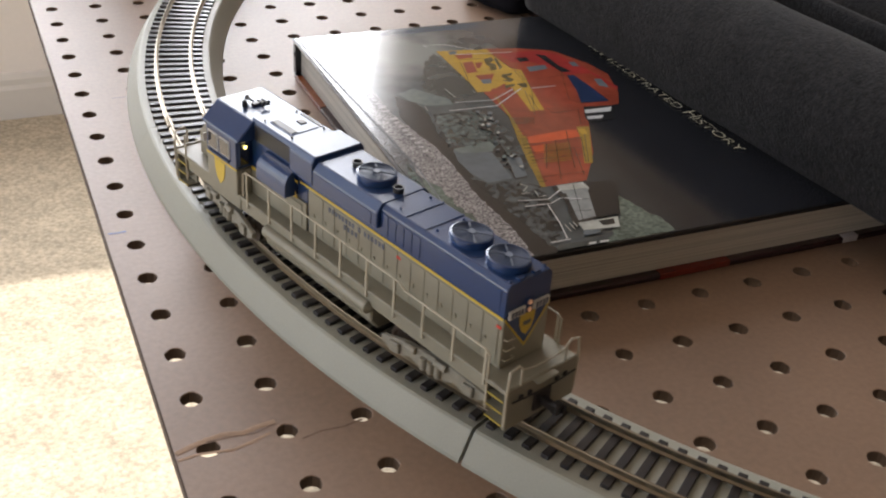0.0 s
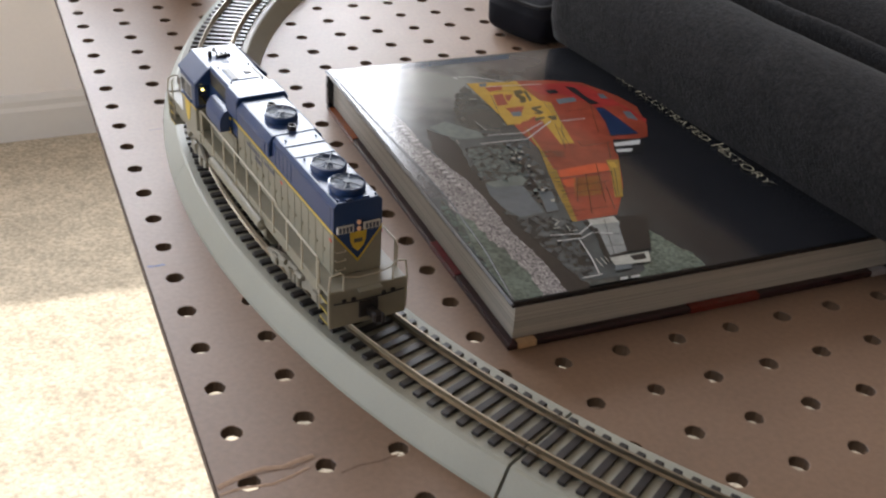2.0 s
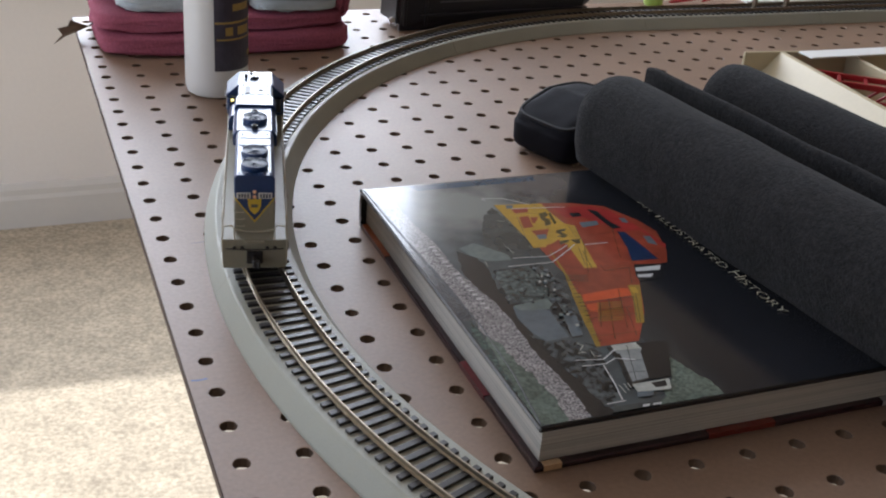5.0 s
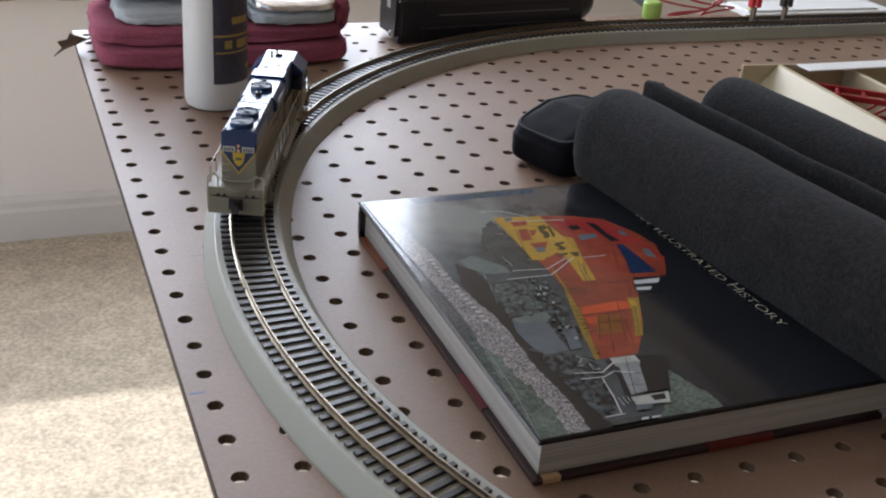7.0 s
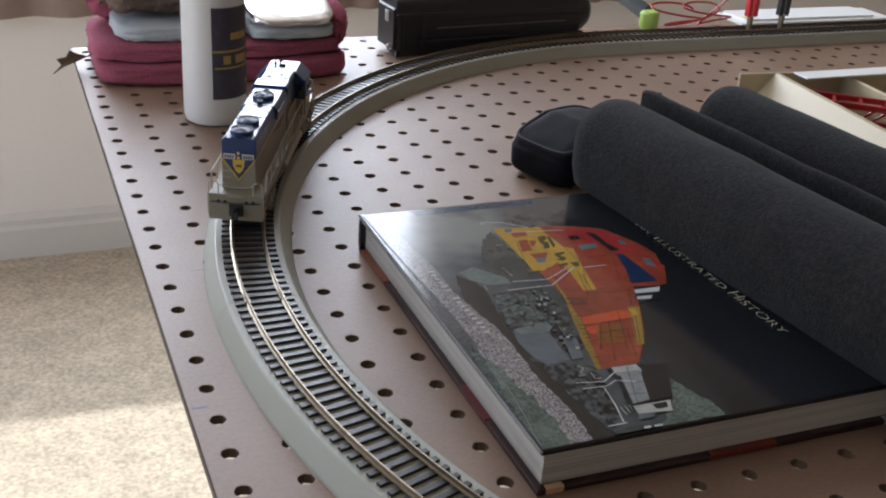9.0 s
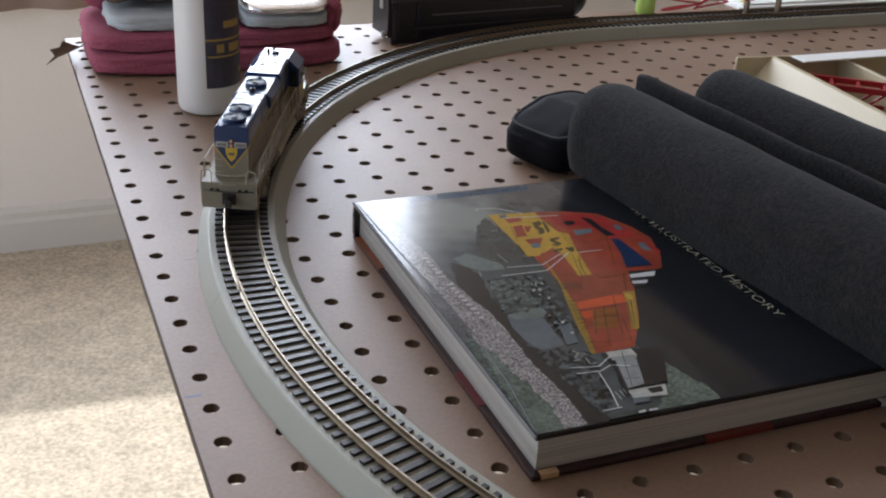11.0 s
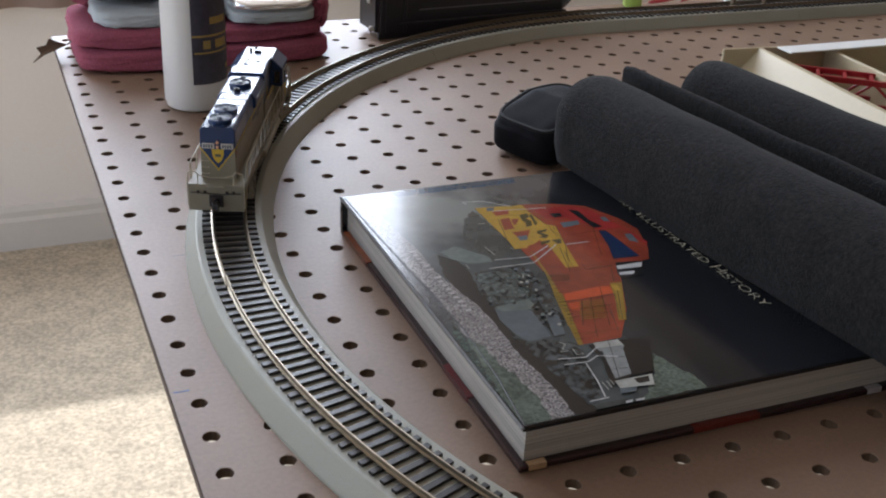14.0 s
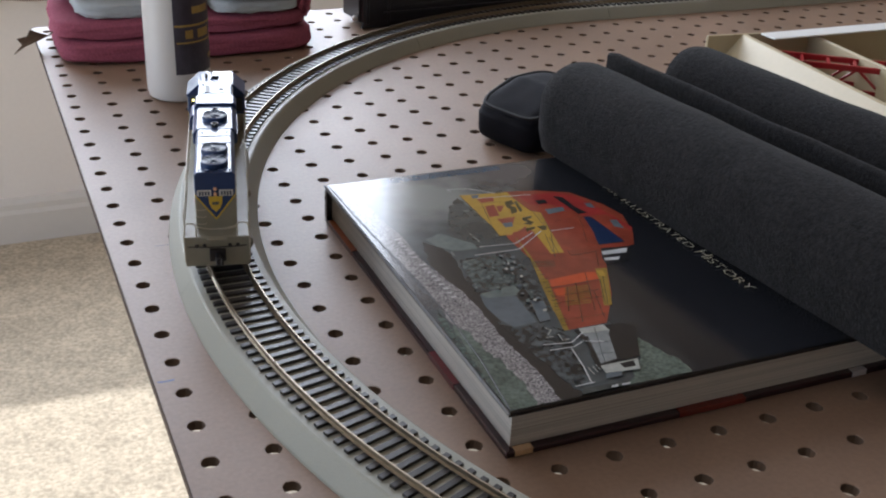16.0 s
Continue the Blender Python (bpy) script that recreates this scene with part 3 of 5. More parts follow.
# cab with sloped roof sides
CX0, CX1, CW = 0.0484, 0.0692, 0.0184
part("cab_lower", box(CX0, CX1, -CW + 0.0006, CW - 0.0006, DECK, 0.0298, 0.0004), GREY, loco)
part("cab_upper", box(CX0, CX1, -CW + 0.0006, CW - 0.0006, 0.0298, 0.0422, 0.0004), BLUE, loco)
part("cab_roof", prism([(-CW, 0.0416), (CW, 0.0416), (CW, 0.0425), (0.0107, 0.0490), (-0.0107, 0.0490), (-CW, 0.0425)], CX0 - 0.0022, CX1 + 0.0018, "x", 0.0004), BLUE, loco)
for s in (1, -1):
    part("stripe", box(CX0, CX1, *sorted((s * (CW - 0.0007), s * (CW - 0.0004))), 0.0294, 0.0302), YELLOW, loco)
    for x in (0.0525, 0.0605):
        w = part("cab_window", box(x, x + 0.0072, *sorted((s * (CW - 0.0007), s * (CW - 0.0002))), 0.0325, 0.0398, 0.0003), WINDOW_FRAME, loco)
        part("pane", box(x + 0.0007, x + 0.0065, *sorted((s * (CW - 0.0003), s * (CW - 0.0001))), 0.0332, 0.0391), PANE, w)
    w = part("cab_window", box(CX0 - 0.0006, CX0, *sorted((s * 0.0118, s * 0.0168)), 0.0312, 0.0408, 0.0003), BLUE, loco)
    part("pane", box(CX0 - 0.0008, CX0 - 0.0005, *sorted((s * 0.0123, s * 0.0163)), 0.0318, 0.0402), PANE, w)
    part("shield", prism(shield(0.0036, 0.0050, 0.0600, 0.0244), *sorted((s * (CW - 0.0007), s * (CW - 0.00035))), "y"), YELLOW, loco, "yellow shield emblem")
    part("cab_door", box(CX0 - 0.0004, CX0, *sorted((s * 0.0108, s * 0.0160)), DECK + 0.0006, 0.0296, 0.0001), GREY, loco)
    part("mirror", box(0.0676, 0.0682, *sorted((s * CW, s * (CW + 0.0018))), 0.0345, 0.0378, 0.0002), PLATE_WHITE, loco)
    part("armrest", box(0.0530, 0.0670, *sorted((s * (CW - 0.0006), s * (CW + 0.0004))), 0.0312, 0.0318), BLUE, loco)
part("cab_bulb", lathe([(0.0004, 0), (0.0007, 0.0004), (0.0004, 0.0009)], 10, pose(CX0 - 0.0010, 0.0143, 0.0392, 0, -90, 0)), LED, loco, "small yellow bulb glowing in the cab")
horn = bmesh.new()
box(0.0563, 0.0588, -0.0020, 0.0030, 0.0487, 0.0501, 0.0002, bm=horn)
for y, d in ((-0.0014, -1), (0.0006, -1), (0.0026, 1)):
    lathe([(0.0004, 0), (0.0005, 0.0030), (0.0011, 0.0044)], 10, pose(0.0576, y, 0.0509, 0, 90 * d, 0), horn)
lathe([(0.0010, 0.0488), (0.0010, 0.0513), (0.0004, 0.0517)], 10, pose(0.0590, 0.0058, 0), horn)
part("horn", horn, DARK, loco, "black multi-trumpet air horn")
# low nose
part("nose", prism([(-0.0098, DECK), (0.0098, DECK), (0.0098, 0.0290), (0.0075, 0.0310), (-0.0075, 0.0310), (-0.0098, 0.0290)], CX1 - 0.0002, 0.0872, "x", 0.0005), GREY, loco)
part("headlight_box", box(0.0867, 0.0882, -0.0022, 0.0022, 0.0245, 0.0292, 0.0003), GREY, loco)

# side handrails with stanchions
for s in (1, -1):
    y = s * 0.0168
    runs = [[(-0.0865, y, 0.0290), (-0.0485, y, 0.0290), (-0.0455, y, 0.0308), (0.0435, y, 0.0308), (0.0455, y, 0.0295), (0.0457, y, 0.0200)]]
    for r in runs:
        part("handrail", tube(r, 0.00036, 6), RAILING, loco, "thin pale handrail")
    for i in range(10):
        x = -0.0865 + i * 0.0144
        top = 0.0290 if x < -0.046 else 0.0308
        part("stanchion", box(x - 0.0004, x + 0.0004, *sorted((y - s * 0.0003, y + s * 0.0003)), DECK - 0.0030, top), RAILING, loco)
    part("battery_box", box(0.0484, 0.0690, *sorted((s * 0.0140, s * 0.0166)), 0.0125, DECK, 0.0003), GREY, loco)
    # air reservoir over the fuel tank
    part("air_reservoir", lathe([(0.0006, -0.0315), (0.0025, -0.0300), (0.0025, 0.0310), (0.0006, 0.0325)], 14, pose(0, s * 0.0164, 0.0122, 0, 90, 0)), GREY, loco, smooth=True)
part("fuel_tank", prism([(-0.0158, 0.0124), (0.0158, 0.0124), (0.0158, 0.0066), (0.0125, 0.0022), (-0.0125, 0.0022), (-0.0158, 0.0066)], -0.0310, 0.0330, "x", 0.0006), GREY, loco)

# trucks: side frames, springs, axle boxes, wheelsets
WHEEL_R = 0.0057
wheelsets = []
for e in (1, -1):
    truck = part("truck", box(-0.0210, 0.0210, -0.0062, 0.0062, 0.0060, 0.0120, 0.0006), DARK, loco, "two-axle truck with dusty side frames")
    truck.matrix_basis = pose(e * 0.0595, 0, 0, 0, 0, -e * math.degrees(math.asin(0.0595 / RAD)))
    for s in (1, -1):
        prof = [(-0.0225, 0.0072), (-0.0225, 0.0050), (-0.0185, 0.0030), (-0.0130, 0.0030), (-0.0095, 0.0052), (-0.0060, 0.0030), (0.0060, 0.0030), (0.0095, 0.0052), (0.0130, 0.0030), (0.0185, 0.0030), (0.0225, 0.0050), (0.0225, 0.0072), (0.0100, 0.0098), (-0.0100, 0.0098)]
        part("side_frame", prism(prof, *sorted((s * 0.0118, s * 0.0138)), "y", 0.0003), TRUCK_GREY, truck)
        for x in (-0.01575, 0.01575):
            part("axle_box", box(x - 0.0022, x + 0.0022, *sorted((s * 0.0136, s * 0.0150)), 0.0036, 0.0078, 0.0004), TRUCK_GREY, truck)
            part("brake_cylinder", lathe([(0.0013, 0), (0.0013, 0.0050)], 10, pose(x * 0.42, s * 0.0142, 0.0088, 0, 90, 0)), TRUCK_GREY, truck)
        spring = bmesh.new()
        for k in (-0.0032, 0, 0.0032):
            lathe([(0.0012, 0.0036), (0.0012, 0.0080)], 10, pose(k, s * 0.0142, 0), spring)
        part("spring", spring, TRUCK_GREY, truck)
    for x in (-0.01575, 0.01575):
        bm = lathe([(0.0010, -0.0110), (0.0010, 0.0110)], 10, pose(0, 0, 0, 90, 0, 0))
        for s in (1, -1):
            lathe([(0.0010, s * 0.0070), (0.0066, s * 0.0071), (0.0066, s * 0.0076), (WHEEL_R, s * 0.0080), (WHEEL_R, s * 0.0098), (0.0044, s * 0.0098), (0.0040, s * 0.0092), (0.0010, s * 0.0094)], 24, pose(0, 0, 0, 90, 0, 0), bm)
        for a in range(4):
            box(-0.0005, 0.0005, -0.0096, 0.0096, 0.0022, 0.0036, bm=bm)
            bmesh.ops.rotate(bm, cent=(0, 0, 0), matrix=Matrix.Rotation(math.pi / 2, 3, "Y"), verts=bm.verts)
        ws = part("wheelset", bm, STEEL, truck)
        wheelsets.append((ws, x))

# the shell is narrower than its running gear
for o in loco.children_recursive:
    if o.type == "MESH" and not o.name.startswith("truck") and not (o.parent and o.parent.name.startswith("truck")):
        o.data.transform(Matrix.Diagonal((1, 0.92, 1, 1)))

# ---- book on the board ----
BX, BXR, BYN, BYF, BZ = 0.1095, 0.400, 0.0380, 0.2720, 0.0225
JACKET = material("glossy_black_jacket", (0.010, 0.011, 0.014), 0.14, grain=0.3, grain_scale=60, blot=0.35, blot_scale=14, coat=0.15, bump=0.10, bump_scale=35)
PAPER = material("page_edges", (0.46, 0.43, 0.375), 0.8, grain=0.05, grain_scale=300)
n, l = PAPER.node_tree.nodes, PAPER.node_tree.links
mp, tc, nz, bp = n.new("ShaderNodeMapping"), n.new("ShaderNodeTexCoord"), n.new("ShaderNodeTexNoise"), n.new("ShaderNodeBump")
mp.inputs["Scale"].default_value = (5, 5, 1500)
nz.inputs["Scale"].default_value = 1.0
bp.inputs["Strength"].default_value, bp.inputs["Distance"].default_value = 0.9, 0.0006
l.new(tc.outputs["Object"], mp.inputs[0]), l.new(mp.outputs[0], nz.inputs["Vector"]), l.new(nz.outputs["Fac"], bp.inputs["Height"]), l.new(bp.outputs[0], n["Principled BSDF"].inputs["Normal"])
mr, sc = n.new("ShaderNodeMapRange"), n.new("ShaderNodeVectorMath")      # darker gaps between the leaves
sc.operation = "SCALE"
mr.inputs[1].default_value, mr.inputs[2].default_value, mr.inputs[3].default_value, mr.inputs[4].default_value = 0.34, 0.60, 0.72, 1.08
l.new(nz.outputs["Fac"], mr.inputs[0]), l.new(mr.outputs[0], sc.inputs["Scale"])
l.new(n["Principled BSDF"].inputs["Base Color"].links[0].from_socket, sc.inputs[0]), l.new(sc.outputs[0], n["Principled BSDF"].inputs["Base Color"])


def print_ink(name, colour, **kw):
    args = dict(rough=0.14, coat=0.15, bump=0.10, bump_scale=35, grain=0.22, grain_scale=260, blot=0.25, blot_scale=45)
    args.update(kw)
    return material(name, colour, **args)


book = thing("book", pose(0, 0, 0), "thick hardcover railway book in a glossy dark picture jacket", "book")
part("front_cover", box(BX, BXR, BYN, BYF, BZ - 0.0028, BZ, 0.0005), JACKET, book)
part("back_cover", box(BX, BXR, BYN, BYF, 0.0, 0.0030, 0.0005), print_ink("dark_red_jacket_back", (0.030, 0.012, 0.014)), book)
part("spine", box(BX, BXR, BYF - 0.0030, BYF + 0.0008, 0.0030, BZ - 0.0028), JACKET, book)
part("page_block", box(BX + 0.0032, BXR - 0.0030, BYN + 0.0035, BYF - 0.0031, 0.0031, BZ - 0.0029), PAPER, book)
for nm, b, c in (("back_print", (BX - 0.0002, BX + 0.004, 0.226, 0.266, 0.0004, 0.0033), (0.20, 0.05, 0.012)), ("back_print", (0.192, 0.226, BYN - 0.0002, BYN + 0.004, 0.0006, 0.0033), (0.13, 0.018, 0.012)),
                 ("back_print", (BX + 0.004, BX + 0.012, BYN - 0.0002, BYN + 0.003, 0.0005, 0.0033), (0.50, 0.33, 0.18)), ("back_print", (BX - 0.0002, BX + 0.003, 0.090, 0.118, 0.0004, 0.0033), (0.11, 0.014, 0.018)), ("back_print", (0.286, 0.294, BYN - 0.0002, BYN + 0.003, 0.0005, 0.0033), (0.40, 0.37, 0.36))):
    part(nm, box(*b), print_ink("jacket_print", c), book)

layer = [BZ + 0.00004]


def picture(name, mm, ink, ragged=0.0):
    """A printed patch of the cover, in millimetres on the board's plan."""
    bm = bmesh.new()
    if ragged:
        rr, out = random.Random(len(mm)), []
        for (ax, ay), (bx, by) in zip(mm, mm[1:] + mm[:1]):
            k = max(1, int(math.hypot(bx - ax, by - ay) / 2.2))
            out += [(ax + (bx - ax) * i / k + (rr.uniform(-ragged, ragged) if i else 0), ay + (by - ay) * i / k + (rr.uniform(-ragged, ragged) if i else 0)) for i in range(k)]
        mm = [(min(max(x, 110), 399), min(max(y, 39), 271)) for x, y in out]
    f = bm.faces.new([bm.verts.new((x / 1000, y / 1000, layer[0])) for x, y in mm])
    if f.normal.z < 0 or f.calc_center_median().z < 0:
        f.normal_flip()
    bmesh.ops.triangulate(bm, faces=[f])
    layer[0] += 0.000004
    return part(name, bm, ink, book)


def rule(name, mm, w, ink):
    bm = bmesh.new()
    tube([(x / 1000, y / 1000, layer[0]) for x, y in mm], w, 4, bm=bm)
    for v in bm.verts:
        v.co.z = layer[0] + (v.co.z - layer[0]) * 0.008
    layer[0] += 0.000004
    return part(name, bm, ink, book)


I_GRAVEL = print_ink("printed_gravel", (0.20, 0.19, 0.19), grain=0.72, grain_scale=1050, crisp=0.7, blot=0.35, blot_scale=60)
I_GRASS = print_ink("printed_grass", (0.085, 0.108, 0.090), grain=0.55, grain_scale=600, crisp=0.5, blot=0.75, blot_scale=70)
I_DUSK = print_ink("printed_dusk", (0.060, 0.071, 0.074), grain=0.5, grain_scale=120, blot=0.6, blot_scale=40)


def fade_across(m, lo, hi, far):
    """The printed tone runs over into another one between two places across the cover."""
    n, l = m.node_tree.nodes, m.node_tree.links
    b = n["Principled BSDF"]
    src = b.inputs["Base Color"].links[0].from_socket
    sep, mr, mix, tc = n.new("ShaderNodeSeparateXYZ"), n.new("ShaderNodeMapRange"), n.new("ShaderNodeMix"), n.new("ShaderNodeTexCoord")
    mix.data_type = "RGBA"
    mr.inputs[1].default_value, mr.inputs[2].default_value = lo, hi
    mix.inputs[7].default_value = (*far, 1)
    l.new(tc.outputs["Object"], sep.inputs[0]), l.new(sep.outputs[0], mr.inputs[0]), l.new(mr.outputs[0], mix.inputs[0])
    l.new(src, mix.inputs[6]), l.new(mix.outputs[2], b.inputs["Base Color"])



def smoke_and_haze(m, cx, cy, near, far, tone):
    """A soft, ragged cloud of a paler tone round one place of the cover: printed smoke, and window haze put into the
    print.
    """
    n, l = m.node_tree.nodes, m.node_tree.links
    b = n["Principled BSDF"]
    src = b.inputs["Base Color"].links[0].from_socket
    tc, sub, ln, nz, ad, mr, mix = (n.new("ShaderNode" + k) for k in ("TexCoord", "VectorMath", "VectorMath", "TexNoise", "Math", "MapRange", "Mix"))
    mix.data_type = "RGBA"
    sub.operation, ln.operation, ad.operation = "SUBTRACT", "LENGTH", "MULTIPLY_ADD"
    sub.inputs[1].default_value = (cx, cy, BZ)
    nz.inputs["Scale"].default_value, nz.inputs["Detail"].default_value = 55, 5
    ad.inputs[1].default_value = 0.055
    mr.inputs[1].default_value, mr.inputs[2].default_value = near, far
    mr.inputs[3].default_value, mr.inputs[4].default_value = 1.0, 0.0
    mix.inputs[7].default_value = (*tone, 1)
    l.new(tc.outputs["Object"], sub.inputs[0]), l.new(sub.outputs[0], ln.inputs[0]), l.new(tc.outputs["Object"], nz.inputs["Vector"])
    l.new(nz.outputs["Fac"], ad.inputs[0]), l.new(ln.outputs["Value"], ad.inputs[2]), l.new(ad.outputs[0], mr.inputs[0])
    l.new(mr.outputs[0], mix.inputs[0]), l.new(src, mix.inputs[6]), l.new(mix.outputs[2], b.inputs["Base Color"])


fade_across(I_DUSK, 0.150, 0.205, (0.011, 0.012, 0.015))
# printed smoke, with the window's reflected haze painted into the same tones
smoke_and_haze(I_DUSK, 0.205, 0.262, 0.045, 0.062, (0.075, 0.072, 0.074))
smoke_and_haze(I_DUSK, 0.160, 0.238, 0.040, 0.076, (0.20, 0.215, 0.205))
I_ORANGE = print_ink("printed_orange", (0.22, 0.042, 0.022), grain=0.3, grain_scale=160, blot=0.45, blot_scale=70)
I_YELLOW = print_ink("printed_yellow", (0.36, 0.22, 0.03), blot=0.3)
I_EMBLEM = print_ink("printed_brown_lettering", (0.06, 0.045, 0.012), grain=0.3)
I_RED = print_ink("printed_red", (0.25, 0.025, 0.022), grain=0.3, grain_scale=160, blot=0.4, blot_scale=70)
I_BLUE = print_ink("printed_window_blue", (0.010, 0.022, 0.062))
I_BLACK = print_ink("printed_black", (0.012, 0.012, 0.013))
I_WHITE = print_ink("printed_white", (0.44, 0.45, 0.45), grain=0.2)
I_STEEL = print_ink("printed_underframe", (0.036, 0.041, 0.043), grain=0.95, grain_scale=330, crisp=0.75, blot=0.8, blot_scale=110)
I_TANK = print_ink("printed_tank_grey", (0.095, 0.115, 0.13), blot=0.4)
I_SKY = print_ink("printed_blue_edge", (0.03, 0.06, 0.10))
I_BALLAST = print_ink("printed_ballast", (0.022, 0.020, 0.019), grain=0.7, grain_scale=500, blot=0.5, blot_scale=90)
I_DARKGRAVEL = print_ink("printed_dark_gravel", (0.062, 0.064, 0.068), grain=0.85, grain_scale=1050, crisp=0.75, blot=0.6, blot_scale=120)
I_MOSS = print_ink("printed_moss", (0.050, 0.072, 0.064), grain=0.9, grain_scale=600, crisp=0.65, blot=0.7, blot_scale=90)
I_SHADE = print_ink("printed_smoky_shade", (0.050, 0.056, 0.054), grain=0.6, grain_scale=200, blot=0.7, blot_scale=60)
I_TEAL = print_ink("printed_grey_teal", (0.115, 0.142, 0.135), grain=0.3, grain_scale=300, blot=0.3, blot_scale=60)
I_SLATE = print_ink("printed_slate", (0.062, 0.077, 0.075), grain=0.70, grain_scale=380, crisp=0.7, blot=0.7, blot_scale=110)
I_RUST = print_ink("printed_rust_orange", (0.19, 0.038, 0.020), grain=0.35, grain_scale=200, blot=0.35, blot_scale=60)
I_BRIGHT = print_ink("printed_bright_orange", (0.42, 0.065, 0.020), blot=0.3)
I_OCHRE = print_ink("printed_ochre", (0.24, 0.15, 0.025), grain=0.3, blot=0.3)
I_PLOW = print_ink("printed_plow_grey", (0.20, 0.215, 0.215), grain=0.3, grain_scale=300, blot=0.4, blot_scale=120)
I_PALEPLOW = print_ink("printed_pale_grey_steel", (0.33, 0.34, 0.31), grain=0.3, grain_scale=300, blot=0.3, blot_scale=120)
I_BOARDPRINT = print_ink("printed_footboard", (0.22, 0.225, 0.165), grain=0.3)
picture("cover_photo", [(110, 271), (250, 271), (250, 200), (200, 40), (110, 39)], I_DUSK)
picture("cover_photo", [(138, 270), (216, 269), (215, 263), (141, 263)], I_SKY)
picture("cover_photo", [(133.8, 188.5), (141.8, 177.9), (142.5, 165.3), (138.6, 142.8), (137.9, 126.5), (138.8, 114.1), (130.5, 116.4), (128.0, 145.6), (129.0, 166.8)], I_BALLAST, 0.8)
picture("cover_photo", [(130.2, 143.2), (140.8, 140.4), (140.0, 120.7), (136.4, 101.0), (139.7, 80.8), (144.8, 75.7), (142.1, 60.3), (143.7, 39.0), (142.1, 39.0), (130.8, 39.0), (130.3, 50.1), (130.6, 67.1), (129.0, 85.7), (129.7, 110.9)], I_BALLAST, 0.8)
picture("cover_photo", [(113.2, 267.6), (122.7, 262.8), (122.8, 234.8), (124.3, 215.4), (126.7, 196.8), (126.1, 169.5), (129.5, 149.0), (133.0, 115.7), (115.5, 120.4), (115.3, 137.9), (115.0, 166.4), (114.2, 193.4), (112.2, 213.8), (111.4, 232.8)], I_GRAVEL, 0.5)
picture("cover_photo", [(130.2, 143.2), (132.3, 129.2), (132.6, 112.2), (131.7, 86.8), (133.3, 68.1), (133.7, 52.5), (132.4, 39.0), (117.1, 39.0), (123.8, 53.6), (122.4, 67.6), (119.0, 82.9), (118.4, 98.1), (115.2, 110.9), (116.4, 127.0), (123.8, 144.8)], I_GRAVEL, 0.6)
picture("cover_photo", [(115.6, 106.7), (119.2, 99.9), (119.8, 84.5), (123.2, 69.2), (124.7, 53.4), (122.0, 39.0), (110.0, 39.0), (110.3, 57.5), (111.4, 77.8), (114.2, 93.6)], I_GRASS, 1.2)
picture("cover_photo", [(110.8, 260.3), (113.3, 254.6), (113.3, 222.8), (114.6, 189.1), (116.5, 160.1), (117.2, 120.0), (110.0, 122.2), (110.0, 143.5), (110.0, 172.1), (110.0, 208.1)], I_DARKGRAVEL, 0.3)
picture("cover_photo", [(114.8, 123.3), (113.8, 97.5), (111.6, 76.0), (110.6, 55.8), (110.0, 39.0), (110.0, 39.0), (110.0, 70.6), (110.0, 108.6)], I_MOSS, 0.3)
picture("cover_photo", [(188.6, 71.0), (192.3, 58.7), (196.0, 48.6), (195.6, 39.0), (164.2, 39.0), (171.2, 46.8), (176.8, 50.4)], I_GRASS, 1.0)
picture("cover_photo", [(173.7, 233.6), (176.0, 219.8), (174.2, 180.8), (159.3, 173.1), (155.2, 178.7), (148.9, 187.2), (164.2, 222.6)], I_SHADE, 1.0)
picture("cover_photo", [(136.4, 190.0), (146.5, 194.1), (158.5, 177.9), (157.7, 171.8), (145.2, 173.9), (138.9, 180.8)], I_TEAL, 0.4)
picture("cover_photo", [(144.2, 163.8), (170.4, 163.6), (171.7, 144.0), (167.4, 121.1), (164.2, 103.3), (166.3, 101.4), (143.2, 107.7), (138.9, 128.7), (138.2, 140.6)], I_STEEL, 0.6)
picture("cover_photo", [(144.3, 161.6), (164.5, 162.9), (163.1, 142.1), (160.7, 128.7), (144.2, 131.2), (140.0, 140.1)], I_SLATE, 0.8)
picture("cover_photo", [(138.5, 127.6), (154.3, 121.2), (152.3, 96.7), (140.6, 95.9), (137.1, 104.9), (136.2, 117.5)], I_TANK)
picture("cover_photo", [(138.9, 128.7), (157.9, 131.4), (158.5, 121.2), (140.8, 124.0)], I_TEAL)
picture("cover_photo", [(161.4, 128.1), (159.8, 113.2), (158.8, 95.9), (152.9, 95.5), (155.7, 112.2), (155.3, 123.1)], I_BLACK)
picture("cover_photo", [(158.6, 115.7), (164.4, 113.1), (159.3, 96.8), (153.4, 96.4)], I_TANK)
picture("cover_photo", [(135.2, 103.4), (140.2, 95.0), (152.4, 94.6), (160.7, 86.5), (158.2, 73.8), (153.3, 57.1), (150.3, 44.4), (141.4, 43.6), (140.2, 60.9), (138.1, 77.6)], I_STEEL, 0.6)
picture("cover_photo", [(202, 233), (221, 229), (238, 221), (248, 200), (251, 185), (244, 163), (237, 151), (218, 149), (198, 108), (182, 86), (162, 86), (165, 105), (178, 146), (178, 180), (190, 200)], I_ORANGE)
picture("cover_photo", [(206.9, 225.7), (230.7, 222.8), (238.2, 215.5), (243.3, 195.6), (247.5, 169.5), (244.9, 165.4), (242.7, 188.1), (229.0, 190.2), (227.8, 196.8), (219.6, 209.2), (208.6, 211.9)], I_RED)
picture("cover_photo", [(179.4, 159.1), (219.7, 153.2), (210.6, 135.9), (198.7, 132.8), (175.6, 130.7), (178.4, 148.6)], I_RUST)
picture("cover_photo", [(176.6, 130.5), (197.2, 132.1), (202.0, 130.9), (200.4, 124.2), (187.0, 123.7), (174.3, 124.1)], I_BRIGHT)
